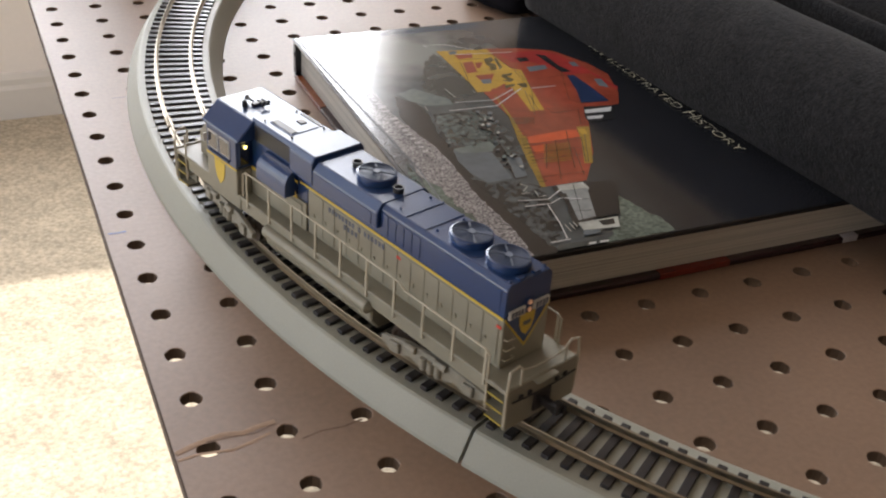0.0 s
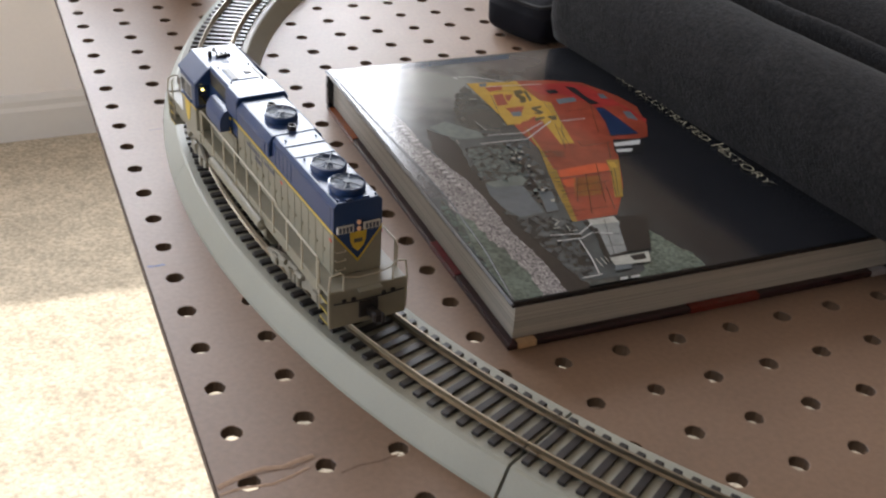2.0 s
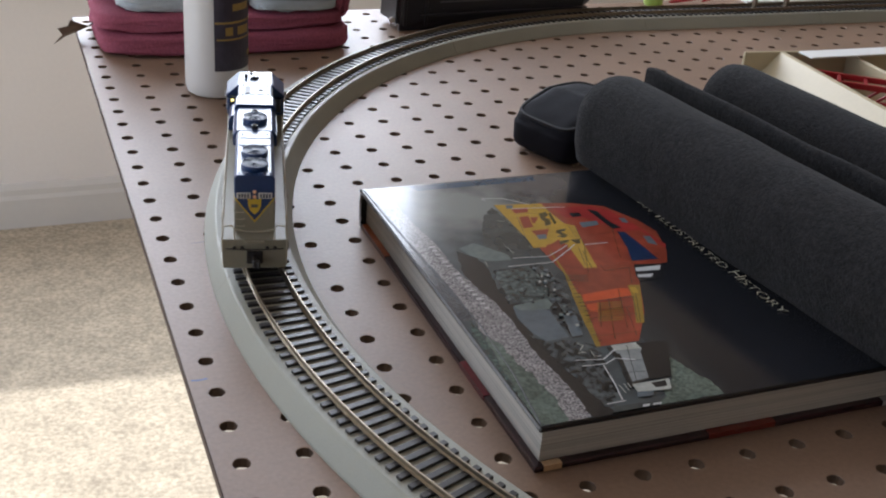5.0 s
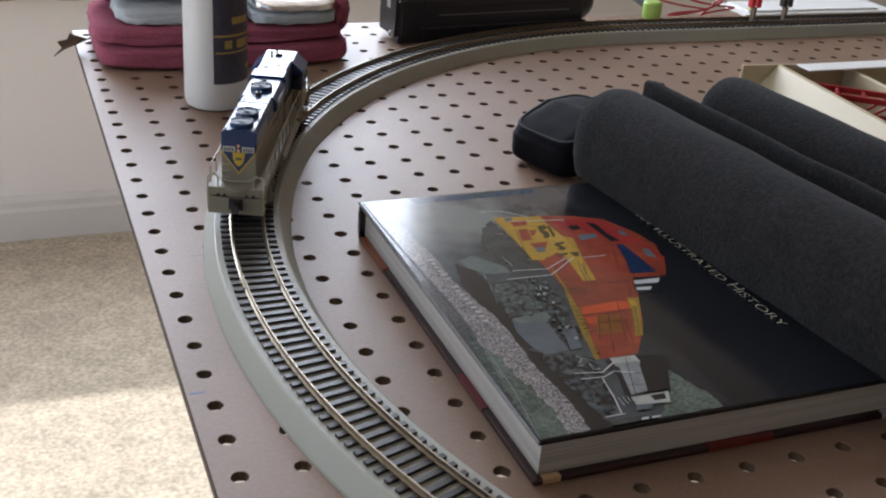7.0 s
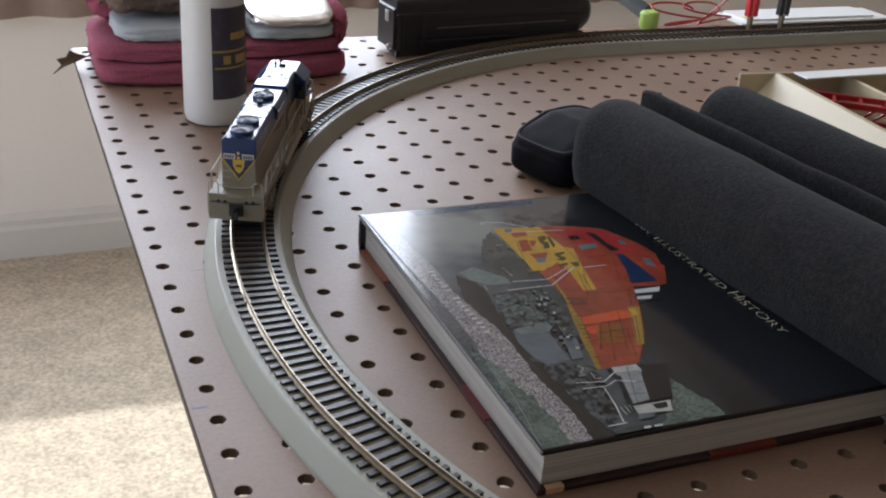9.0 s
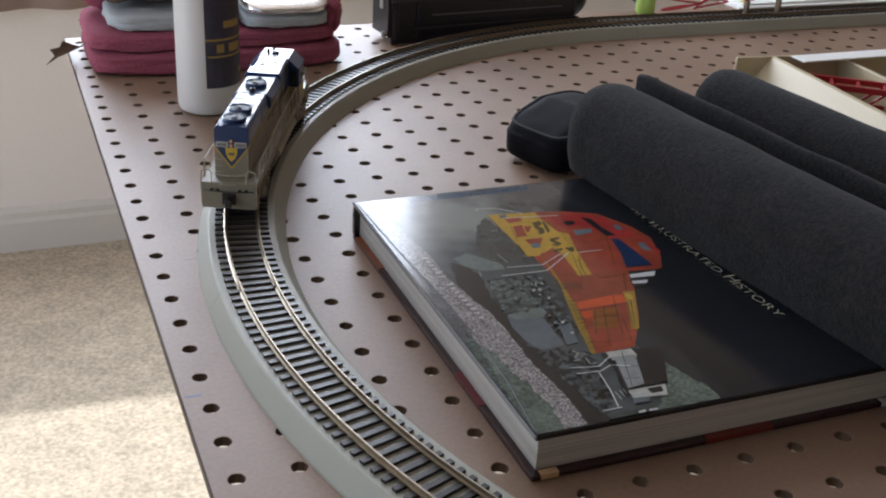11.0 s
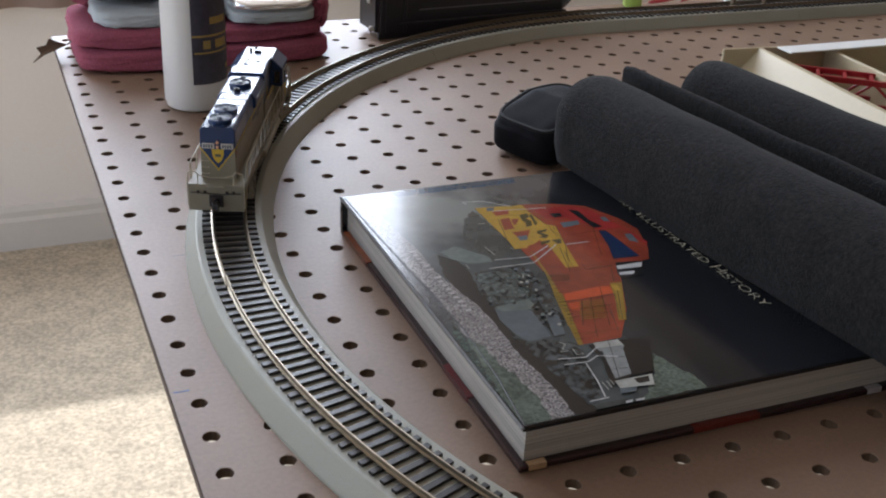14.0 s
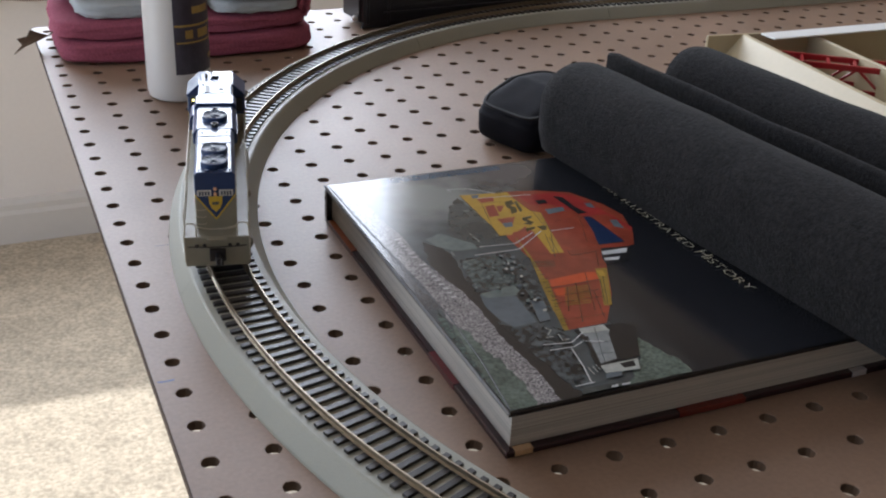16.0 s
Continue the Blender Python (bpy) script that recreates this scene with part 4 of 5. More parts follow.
picture("cover_photo", [(173.8, 121.3), (180.4, 121.5), (176.2, 114.0), (172.5, 114.9)], I_BRIGHT)
picture("cover_photo", [(175.9, 235.8), (203.7, 231.9), (203.5, 223.8), (205.1, 205.0), (209.3, 201.4), (203.1, 178.2), (197.8, 154.4), (190.8, 155.1), (193.7, 175.9), (192.9, 188.0), (182.4, 181.1), (174.7, 181.8), (176.2, 192.1)], I_YELLOW)
picture("cover_photo", [(183.6, 218.0), (189.3, 218.4), (185.9, 204.6), (179.9, 204.5)], I_ORANGE)
picture("cover_photo", [(183.4, 228.1), (193.6, 228.9), (191.4, 222.9), (183.4, 222.7)], I_ORANGE)
picture("cover_photo", [(182.7, 200.8), (193.3, 200.7), (187.4, 191.8), (182.9, 192.9)], I_ORANGE)
picture("cover_photo", [(183.4, 183.2), (192.8, 185.6), (194.6, 179.9), (181.9, 170.8), (180.8, 179.1)], I_ORANGE)
picture("cover_photo", [(189.5, 216.5), (193.9, 215.5), (188.9, 208.9), (187.6, 209.2)], I_ORANGE)
picture("cover_emblem", [(196.3, 219.6), (201.2, 221.1), (200.8, 216.4), (197.5, 214.6), (199.3, 211.5), (197.0, 205.4), (193.2, 204.8), (195.2, 209.9), (194.4, 212.7)], I_EMBLEM)
picture("cover_emblem", [(201.7, 218.9), (203.3, 219.0), (201.0, 207.0), (198.6, 205.0)], I_EMBLEM)
picture("cover_emblem", [(196.7, 198.4), (202.6, 198.9), (200.7, 196.4), (197.9, 196.1), (199.9, 191.1), (196.7, 189.0), (193.3, 191.3), (196.6, 191.9), (195.1, 195.8)], I_EMBLEM)
picture("cover_emblem", [(192.0, 185.8), (197.9, 186.3), (196.5, 183.7), (192.5, 182.8), (190.7, 181.4)], I_EMBLEM)
picture("cover_emblem", [(198.7, 186.1), (204.0, 185.7), (202.1, 180.9), (199.8, 181.0)], I_EMBLEM)
for mm in ([(175.9, 235.8), (176.0, 191.7), (175.0, 182.0)], [(196.8, 233.0), (203.3, 223.3), (204.9, 205.0), (209.1, 200.9), (202.9, 177.8)], [(182.5, 218.2), (174.2, 185.5)], [(205.5, 202.3), (203.1, 185.0)], [(207.1, 200.6), (204.2, 184.7)], [(198.8, 172.3), (194.7, 154.1)], [(198.9, 176.9), (192.3, 155.8)], [(183.0, 222.0), (199.2, 220.0)],):
    rule("printed_line", mm, 0.00018, I_EMBLEM)
picture("cover_photo", [(182.3, 233.7), (187.0, 233.2), (184.4, 228.9), (181.1, 229.7)], I_TANK)
picture("cover_photo", [(183.0, 195.3), (188.7, 195.1), (186.8, 190.0), (182.2, 190.2)], I_TANK)
picture("cover_photo", [(213.5, 216.6), (219.4, 215.9), (219.0, 211.5), (213.3, 211.3)], I_BLACK)
picture("cover_photo", [(226.1, 218.9), (230.8, 215.9), (231.0, 202.6), (233.6, 192.9), (228.2, 193.2), (227.2, 204.8)], I_BLACK)
picture("cover_photo", [(213.3, 204.2), (224.4, 204.2), (223.2, 199.3), (212.4, 198.0)], I_TANK)
picture("cover_photo", [(240.4, 181.1), (244.2, 180.2), (242.6, 169.5), (238.6, 173.0)], I_TANK)
picture("cover_photo", [(238.4, 204.7), (241.8, 203.9), (241.2, 197.4), (237.8, 199.1)], I_TANK)
picture("cover_photo", [(228.9, 189.0), (232.7, 188.0), (233.7, 173.0), (234.1, 155.2), (219.2, 156.5), (224.4, 170.5)], I_BLUE)
picture("cover_photo", [(223.8, 173.5), (225.1, 173.2), (219.6, 158.7), (218.1, 158.6)], I_ORANGE)
picture("cover_photo", [(218.1, 152.5), (234.2, 150.0), (225.2, 136.4), (211.6, 135.7), (212.9, 141.8)], I_BLACK)
picture("cover_photo", [(216.6, 149.1), (231.7, 148.8), (228.4, 144.3), (215.3, 145.5)], I_WHITE)
picture("cover_photo", [(214.1, 142.3), (222.8, 141.4), (220.1, 138.4), (213.0, 139.6)], I_WHITE)
picture("cover_photo", [(182.4, 178.7), (180.3, 161.1), (178.4, 148.6), (172.9, 121.6), (166.7, 101.3), (163.8, 102.1), (169.2, 122.6), (177.4, 150.9), (181.4, 174.3)], I_OCHRE)
picture("cover_photo", [(171.7, 132.2), (175.9, 131.1), (162.3, 85.6), (160.1, 86.2)], I_OCHRE)
picture("cover_photo", [(203.6, 133.6), (209.7, 132.4), (192.7, 99.2), (188.8, 99.9), (198.8, 120.6)], I_OCHRE)
picture("cover_photo", [(203.0, 131.6), (206.4, 130.7), (204.7, 125.0), (201.9, 125.8)], I_YELLOW)
for mm in ([(203.3, 125.4), (191.3, 100.5)], [(200.3, 123.2), (190.1, 100.8)],):
    rule("printed_line", mm, 0.00018, I_EMBLEM)
for mm in ([(179.4, 120.8), (192.3, 119.3)], [(178.5, 118.9), (191.3, 117.4)], [(177.6, 117.0), (190.3, 115.5)], [(176.7, 115.2), (189.4, 113.7)], [(175.7, 113.3), (188.4, 111.8)], [(174.8, 111.5), (187.5, 110.0)], [(174.0, 109.7), (186.5, 108.1)], [(173.1, 107.8), (185.6, 106.3)], [(172.2, 106.0), (184.6, 104.5)],):
    rule("printed_line", mm, 0.0004, I_OCHRE)
for mm in ([(178.4, 150.7), (176.0, 143.9)], [(179.3, 150.5), (176.9, 143.7)], [(180.1, 150.2), (177.7, 143.5)], [(181.0, 150.0), (178.6, 143.2)], [(181.9, 149.8), (179.5, 143.0)], [(182.8, 149.6), (180.3, 142.8)], [(183.7, 149.3), (181.2, 142.5)], [(184.6, 149.1), (182.1, 142.3)], [(185.4, 148.9), (183.0, 142.1)], [(186.3, 148.6), (183.8, 141.9)], [(187.2, 148.4), (184.7, 141.6)], [(188.1, 148.2), (185.6, 141.4)],):
    rule("printed_line", mm, 0.00016, I_EMBLEM)
for mm in ([(172.2, 132.1), (175.7, 131.8)], [(171.4, 129.1), (175.0, 128.8)], [(170.6, 126.1), (174.2, 125.9)], [(169.9, 123.2), (173.4, 122.9)], [(169.2, 120.3), (172.6, 120.0)], [(168.4, 117.4), (171.9, 117.1)], [(167.7, 114.5), (171.1, 114.3)], [(167.0, 111.7), (170.4, 111.4)], [(166.3, 108.9), (169.7, 108.6)], [(165.6, 106.2), (169.0, 105.9)], [(164.9, 103.4), (168.2, 103.1)], [(164.2, 100.7), (167.5, 100.4)], [(163.5, 98.1), (166.8, 97.8)], [(162.8, 95.4), (166.1, 95.1)], [(162.1, 92.8), (165.4, 92.5)], [(161.5, 90.2), (164.8, 89.9)],):
    rule("printed_line", mm, 0.0002, I_EMBLEM)
for mm in ([(176.9, 148.9), (180.2, 148.9)], [(175.9, 144.6), (179.2, 144.5)], [(174.9, 140.3), (178.1, 140.2)], [(173.9, 136.0), (177.1, 136.0)], [(172.9, 131.8), (176.1, 131.8)], [(171.9, 127.7), (175.1, 127.7)], [(170.9, 123.6), (174.1, 123.6)], [(170.0, 119.6), (173.1, 119.6)], [(169.0, 115.7), (172.1, 115.6)], [(168.1, 111.8), (171.2, 111.7)], [(167.2, 107.9), (170.3, 107.9)],):
    rule("printed_line", mm, 0.0002, I_EMBLEM)
for mm in ([(210.5, 155.6), (219.9, 153.6)], [(200.3, 155.9), (199.1, 149.6), (215.4, 149.9)], [(196.7, 131.2), (182.4, 97.0)], [(190.2, 149.8), (202.0, 176.1)], [(227.4, 191.8), (214.9, 161.2), (220.6, 154.8)], [(169.3, 114.9), (194.4, 113.9)], [(210.9, 188.4), (229.4, 188.8)], [(181.3, 121.3), (170.3, 100.3)], [(213.8, 150.3), (206.6, 134.9)],):
    rule("printed_line", mm, 0.00016, I_EMBLEM)
for mm in ([(173.1, 122.8), (200.2, 122.4)], [(168.1, 108.9), (193.3, 107.4)], [(162.9, 93.8), (185.4, 92.7)], [(191.3, 113.5), (183.2, 90.2)], [(187.1, 123.6), (171.5, 89.4)],):
    rule("printed_line", mm, 0.00016, I_EMBLEM)
picture("cover_photo", [(164.2, 84.5), (182.1, 83.5), (194.3, 82.1), (180.4, 56.5), (170.6, 56.6), (157.2, 52.6), (164.0, 72.2)], I_BLACK, 0.4)
picture("cover_photo", [(168.2, 80.5), (178.4, 79.6), (170.1, 57.7), (161.5, 56.6)], I_PLOW)
picture("cover_photo", [(166.8, 85.1), (179.2, 84.5), (179.3, 78.8), (166.1, 79.9)], I_PALEPLOW)
picture("cover_photo", [(166.5, 80.6), (179.2, 79.4), (178.0, 77.4), (166.2, 78.0)], I_PLOW)
for mm in ([(174.1, 83.7), (162.7, 54.5)], [(164.5, 72.0), (175.7, 70.8)], [(161.4, 63.7), (172.4, 62.4)],):
    rule("printed_line", mm, 0.00016, I_BLACK)
picture("cover_photo", [(160.4, 55.1), (178.5, 54.9), (175.1, 47.4), (159.7, 49.4)], I_PALEPLOW)
picture("cover_photo", [(169.0, 54.1), (176.1, 54.0), (174.6, 50.2), (169.2, 50.3)], I_BLACK)
picture("cover_photo", [(159.5, 49.1), (166.9, 48.4), (165.1, 45.5), (157.8, 45.9)], I_TANK)
picture("cover_photo", [(145.0, 42.6), (166.7, 41.3), (163.3, 39.0), (142.4, 39.0)], I_SHADE)
picture("cover_photo", [(144.2, 39.0), (164.6, 39.0), (163.6, 39.0), (142.9, 39.0)], I_BOARDPRINT)
picture("cover_photo", [(157.1, 40.6), (160.3, 40.5), (159.4, 39.1), (156.3, 39.2)], I_WHITE)
picture("cover_photo", [(161.8, 40.4), (165.8, 40.1), (164.9, 39.0), (161.2, 39.1)], I_WHITE)
for mm in ([(145.4, 77.9), (158.0, 75.5), (167.2, 81.7)], [(146.1, 72.9), (157.2, 72.0), (163.4, 75.0), (171.7, 71.7)], [(155.6, 71.2), (153.3, 57.1), (150.5, 45.7)], [(142.7, 44.9), (151.7, 45.0)],):
    rule("printed_line", mm, 0.00042, I_WHITE)
for mm in ([(152.6, 90.6), (154.5, 87.8), (151.3, 84.8), (152.8, 82.5), (149.4, 82.8)], [(155.9, 83.9), (155.1, 78.4), (158.5, 78.4)], [(154.7, 55.9), (154.5, 49.9)], [(157.0, 56.1), (156.8, 51.0)], [(158.9, 56.4), (158.6, 52.2)],):
    rule("printed_line", mm, 0.0003, I_PALEPLOW)
for mm in ([(172.0, 243.6), (173.4, 241.3)], [(172.3, 244.4), (183.7, 242.2), (196.1, 231.5)], [(183.4, 228.1), (214.7, 223.8)], [(152.8, 164.8), (177.3, 164.0), (197.9, 179.5)], [(159.2, 172.7), (178.3, 170.5), (193.2, 179.5)], [(203.1, 178.2), (216.5, 177.8)],):
    rule("printed_line", mm, 0.0004, I_WHITE)
for mm in ([(160.7, 188.4), (161.8, 177.9)], [(143.4, 172.7), (142.9, 167.6)], [(169.0, 214.8), (173.0, 214.3)], [(173.2, 183.4), (173.5, 180.5)],):
    rule("printed_line", mm, 0.00028, I_PALEPLOW)
picture("printed_detail", [(168.8, 149.1), (170.6, 149.1), (170.4, 147.7), (168.5, 147.8)], I_TANK)
picture("printed_detail", [(159.4, 115.4), (160.2, 115.6), (159.7, 113.8), (158.9, 113.6)], I_BLACK)
picture("printed_detail", [(158.7, 131.9), (159.6, 132.1), (159.2, 130.6), (158.4, 130.4)], I_TEAL)
picture("printed_detail", [(160.3, 121.1), (162.4, 121.0), (161.7, 118.8), (159.6, 118.9)], I_SLATE)
picture("printed_detail", [(168.9, 147.4), (170.6, 147.4), (170.1, 145.6), (168.4, 145.6)], I_SLATE)
picture("printed_detail", [(164.4, 161.3), (166.6, 161.2), (166.0, 159.0), (163.8, 159.2)], I_TANK)
picture("printed_detail", [(159.2, 130.3), (161.3, 130.1), (160.8, 128.2), (158.6, 128.4)], I_TANK)
picture("printed_detail", [(168.0, 152.7), (169.6, 152.7), (169.1, 150.7), (167.4, 150.7)], I_PALEPLOW)
picture("printed_detail", [(166.9, 141.5), (168.8, 141.4), (168.5, 140.0), (166.6, 140.1)], I_SLATE)
picture("printed_detail", [(161.9, 142.9), (163.4, 142.9), (162.8, 140.7), (161.3, 140.7)], I_BLACK)
picture("printed_detail", [(165.1, 153.0), (166.0, 153.2), (165.0, 150.5), (164.2, 150.3)], I_PALEPLOW)
picture("printed_detail", [(159.0, 110.1), (161.1, 109.9), (160.7, 108.4), (158.7, 108.6)], I_TANK)
picture("printed_detail", [(163.5, 146.7), (165.5, 146.6), (164.6, 144.0), (162.6, 144.1)], I_TANK)
picture("printed_detail", [(156.6, 122.5), (158.5, 122.4), (158.4, 121.2), (156.4, 121.4)], I_TANK)
picture("printed_detail", [(159.0, 143.9), (160.3, 144.0), (160.0, 142.5), (158.7, 142.5)], I_BLACK)
picture("printed_detail", [(155.6, 110.5), (156.9, 110.5), (156.7, 109.4), (155.4, 109.3)], I_TEAL)
picture("printed_detail", [(161.2, 147.4), (162.1, 147.6), (161.6, 145.5), (160.6, 145.4)], I_BLACK)
picture("printed_detail", [(168.5, 152.0), (169.5, 152.2), (168.8, 149.9), (167.8, 149.8)], I_TANK)
picture("printed_detail", [(163.4, 162.7), (165.0, 162.7), (164.2, 160.2), (162.6, 160.1)], I_BLACK)
picture("printed_detail", [(161.9, 142.2), (163.4, 142.2), (163.2, 140.9), (161.7, 140.9)], I_PALEPLOW)
picture("printed_detail", [(169.2, 158.2), (171.6, 158.0), (170.9, 155.8), (168.6, 155.9)], I_TANK)
picture("printed_detail", [(163.4, 143.6), (164.5, 143.8), (164.2, 142.2), (163.1, 142.1)], I_BLACK)
picture("printed_detail", [(159.2, 118.0), (161.0, 117.9), (160.4, 115.8), (158.6, 115.9)], I_SLATE)
picture("printed_detail", [(163.6, 134.5), (165.1, 134.5), (164.6, 132.7), (163.2, 132.7)], I_BLACK)
picture("printed_detail", [(159.5, 137.8), (160.4, 138.0), (160.1, 136.5), (159.2, 136.3)], I_TEAL)
picture("printed_detail", [(161.9, 122.4), (163.2, 122.4), (162.7, 120.6), (161.4, 120.6)], I_TEAL)
picture("printed_detail", [(159.6, 105.3), (161.4, 105.1), (160.9, 103.3), (159.0, 103.4)], I_PALEPLOW)
picture("printed_detail", [(163.8, 147.2), (165.6, 147.1), (165.4, 145.9), (163.7, 145.9)], I_PALEPLOW)
picture("printed_detail", [(160.5, 145.9), (162.7, 145.8), (162.2, 143.9), (160.0, 144.1)], I_SLATE)
picture("printed_detail", [(162.9, 142.1), (164.2, 142.2), (163.3, 139.4), (162.0, 139.4)], I_BLACK)
picture("printed_detail", [(161.7, 129.3), (163.6, 129.2), (163.2, 127.6), (161.3, 127.7)], I_TEAL)
picture("printed_detail", [(162.4, 148.6), (164.5, 148.4), (164.0, 146.7), (162.0, 146.8)], I_BLACK)
picture("printed_detail", [(160.8, 136.8), (162.4, 136.8), (161.7, 134.5), (160.1, 134.5)], I_BLACK)
picture("printed_detail", [(160.2, 114.9), (161.5, 114.9), (161.0, 113.1), (159.7, 113.1)], I_PALEPLOW)
picture("printed_detail", [(159.1, 134.2), (160.6, 134.3), (159.7, 131.7), (158.3, 131.7)], I_BLACK)
picture("printed_detail", [(159.8, 115.2), (161.9, 115.0), (161.5, 113.5), (159.4, 113.7)], I_PALEPLOW)
picture("printed_detail", [(167.5, 144.3), (168.7, 144.4), (168.3, 142.8), (167.2, 142.7)], I_TANK)
picture("printed_detail", [(161.8, 116.7), (163.7, 116.5), (163.1, 114.6), (161.2, 114.7)], I_TANK)
picture("printed_detail", [(164.6, 138.2), (165.9, 138.2), (165.2, 136.0), (163.9, 136.0)], I_PALEPLOW)
picture("printed_detail", [(160.4, 103.4), (161.3, 103.6), (160.7, 101.7), (159.8, 101.5)], I_SLATE)
picture("printed_detail", [(160.6, 147.2), (162.4, 147.2), (162.0, 145.5), (160.2, 145.5)], I_PALEPLOW)
picture("printed_detail", [(165.5, 154.8), (167.3, 154.7), (166.8, 153.0), (165.0, 153.0)], I_TEAL)
picture("printed_detail", [(156.5, 116.0), (158.4, 115.9), (157.5, 113.4), (155.6, 113.5)], I_TEAL)
picture("printed_detail", [(160.7, 114.0), (161.9, 114.1), (161.5, 112.5), (160.3, 112.5)], I_BLACK)
picture("printed_detail", [(153.9, 106.1), (155.9, 105.9), (155.3, 104.0), (153.3, 104.2)], I_BLACK)
picture("printed_detail", [(163.0, 153.6), (164.4, 153.6), (163.6, 151.1), (162.2, 151.0)], I_TEAL)
picture("printed_detail", [(159.7, 156.8), (161.8, 156.9), (160.6, 155.7), (159.3, 155.2)], I_STEEL)
picture("printed_detail", [(140.0, 137.4), (141.0, 137.7), (140.5, 135.8), (139.7, 135.9)], I_TEAL)
picture("printed_detail", [(156.8, 134.6), (158.3, 134.9), (157.5, 132.6), (156.4, 133.2)], I_STEEL)
picture("printed_detail", [(167.0, 153.1), (168.3, 153.4), (168.0, 152.0), (166.5, 151.5)], I_TEAL)
picture("printed_detail", [(138.7, 134.4), (140.3, 134.6), (139.7, 133.0), (138.4, 132.9)], I_TEAL)
picture("printed_detail", [(148.6, 131.4), (150.6, 131.5), (149.4, 129.3), (148.2, 130.0)], I_TEAL)
picture("printed_detail", [(156.6, 134.8), (158.4, 134.9), (157.3, 133.6), (156.2, 133.3)], I_TEAL)
picture("printed_detail", [(154.4, 131.8), (155.6, 132.1), (155.4, 130.3), (154.0, 130.4)], I_BLACK)
picture("printed_detail", [(152.7, 153.8), (154.2, 154.0), (153.6, 151.7), (152.3, 152.2)], I_BLACK)
picture("printed_detail", [(155.3, 150.4), (156.2, 150.8), (156.6, 148.8), (154.9, 148.9)], I_TEAL)
picture("printed_detail", [(146.9, 138.5), (148.5, 138.7), (147.3, 136.9), (146.5, 137.0)], I_STEEL)
picture("printed_detail", [(160.0, 143.7), (162.1, 143.7), (160.9, 141.6), (159.6, 142.1)], I_BLACK)
picture("printed_detail", [(148.7, 129.2), (149.6, 129.5), (150.2, 128.1), (148.3, 127.7)], I_BLACK)
picture("printed_detail", [(159.0, 146.8), (161.2, 146.8), (159.6, 145.5), (158.6, 145.2)], I_STEEL)
picture("printed_detail", [(157.2, 154.3), (158.3, 154.6), (158.0, 152.9), (156.8, 152.7)], I_TEAL)
picture("printed_detail", [(158.8, 144.7), (160.7, 144.8), (159.7, 142.8), (158.4, 143.1)], I_BLACK)
picture("printed_detail", [(153.8, 138.4), (154.7, 138.7), (155.1, 136.7), (153.4, 136.9)], I_TEAL)
picture("printed_detail", [(149.2, 142.6), (150.4, 142.9), (150.0, 140.7), (148.8, 141.1)], I_TEAL)
picture("printed_detail", [(156.3, 140.0), (157.5, 140.3), (157.6, 138.6), (155.9, 138.5)], I_TEAL)
picture("printed_detail", [(149.8, 140.1), (151.3, 140.3), (150.9, 138.8), (149.4, 138.6)], I_BLACK)
I_PALE = print_ink("printed_pale_grey", (0.42, 0.41, 0.40), grain=0.2)
for i in range(16):                        # author's name as bars, read towards the fore edge
    if i != 6:
        y0 = 194 - i * 4.3
        big = i in (0, 7)
        picture("name_bar", [(121 + i * 0.22, y0), ((124.6 if big else 123.6) + i * 0.22, y0), ((124.6 if big else 123.6) + i * 0.22, y0 - 1.5), (121 + i * 0.22, y0 - 1.5)], I_PALE)


def lettering(text, y, length, height):
    """A word along the cover, read towards the fore edge, from y on, of that length and cap height."""
    cu = bpy.data.curves.new("lettering", "FONT")
    cu.body, cu.size, cu.offset = text, 1.0, -0.022
    tmp = new("lettering", cu)
    bpy.context.view_layer.update()
    me = bpy.data.meshes.new_from_object(tmp.evaluated_get(bpy.context.evaluated_depsgraph_get()))
    bpy.data.objects.remove(tmp)
    xs, ys = [v.co.x for v in me.vertices], [v.co.y for v in me.vertices]
    sx, sy = length / (max(xs) - min(xs)), height / (max(ys) - min(ys))
    me.transform(Matrix.Diagonal((sx, sy, 1, 1)) @ Matrix.Translation((-min(xs), -min(ys), 0)))
    me.materials.clear()
    me.materials.append(I_TITLE)
    ob = new("title", me)
    ob.parent = book
    ob.matrix_basis = pose(TITLE_X + 0.026 * (0.2 - y), y, layer[0] + 0.00002, 0, 0, -88.5)
    return tagged(ob, "cream title lettering")


TITLE_X = 0.2595
I_TITLE = print_ink("printed_cream", (0.52, 0.49, 0.36), grain=0.1)
lettering("A", 0.2200, 0.0060, 0.0058)
lettering("N", 0.2125, 0.0052, 0.0048)
lettering("I", 0.2008, 0.0012, 0.0058)
lettering("LLUSTRATED", 0.1970, 0.0600, 0.0045)
lettering("H", 0.1322, 0.0062, 0.0070)
lettering("ISTORY", 0.1245, 0.0350, 0.0050)
# creased jacket edge along the foot of the cover, its bright glint painted as a pale line
part("jacket_fold", tube([(0.1110, 0.2690, BZ), (0.1120, 0.2290, BZ + 0.0001), (0.1142, 0.1790, BZ), (0.1172, 0.1170, BZ), (0.1150, 0.0750, BZ), (0.1105, 0.0400, BZ)], 0.00038, 5), print_ink("dark_crease", (0.012, 0.013, 0.014), rough=0.6, coat=0.0), book)
part("jacket_edge", tube([(BX - 0.0002, BYF, BZ - 0.0006), (BX - 0.0002, 0.15, BZ - 0.0004), (BX - 0.0002, BYN, BZ - 0.0008)], 0.0007, 6), print_ink("pale_edge_glint", (0.17, 0.18, 0.19), rough=0.14), book)

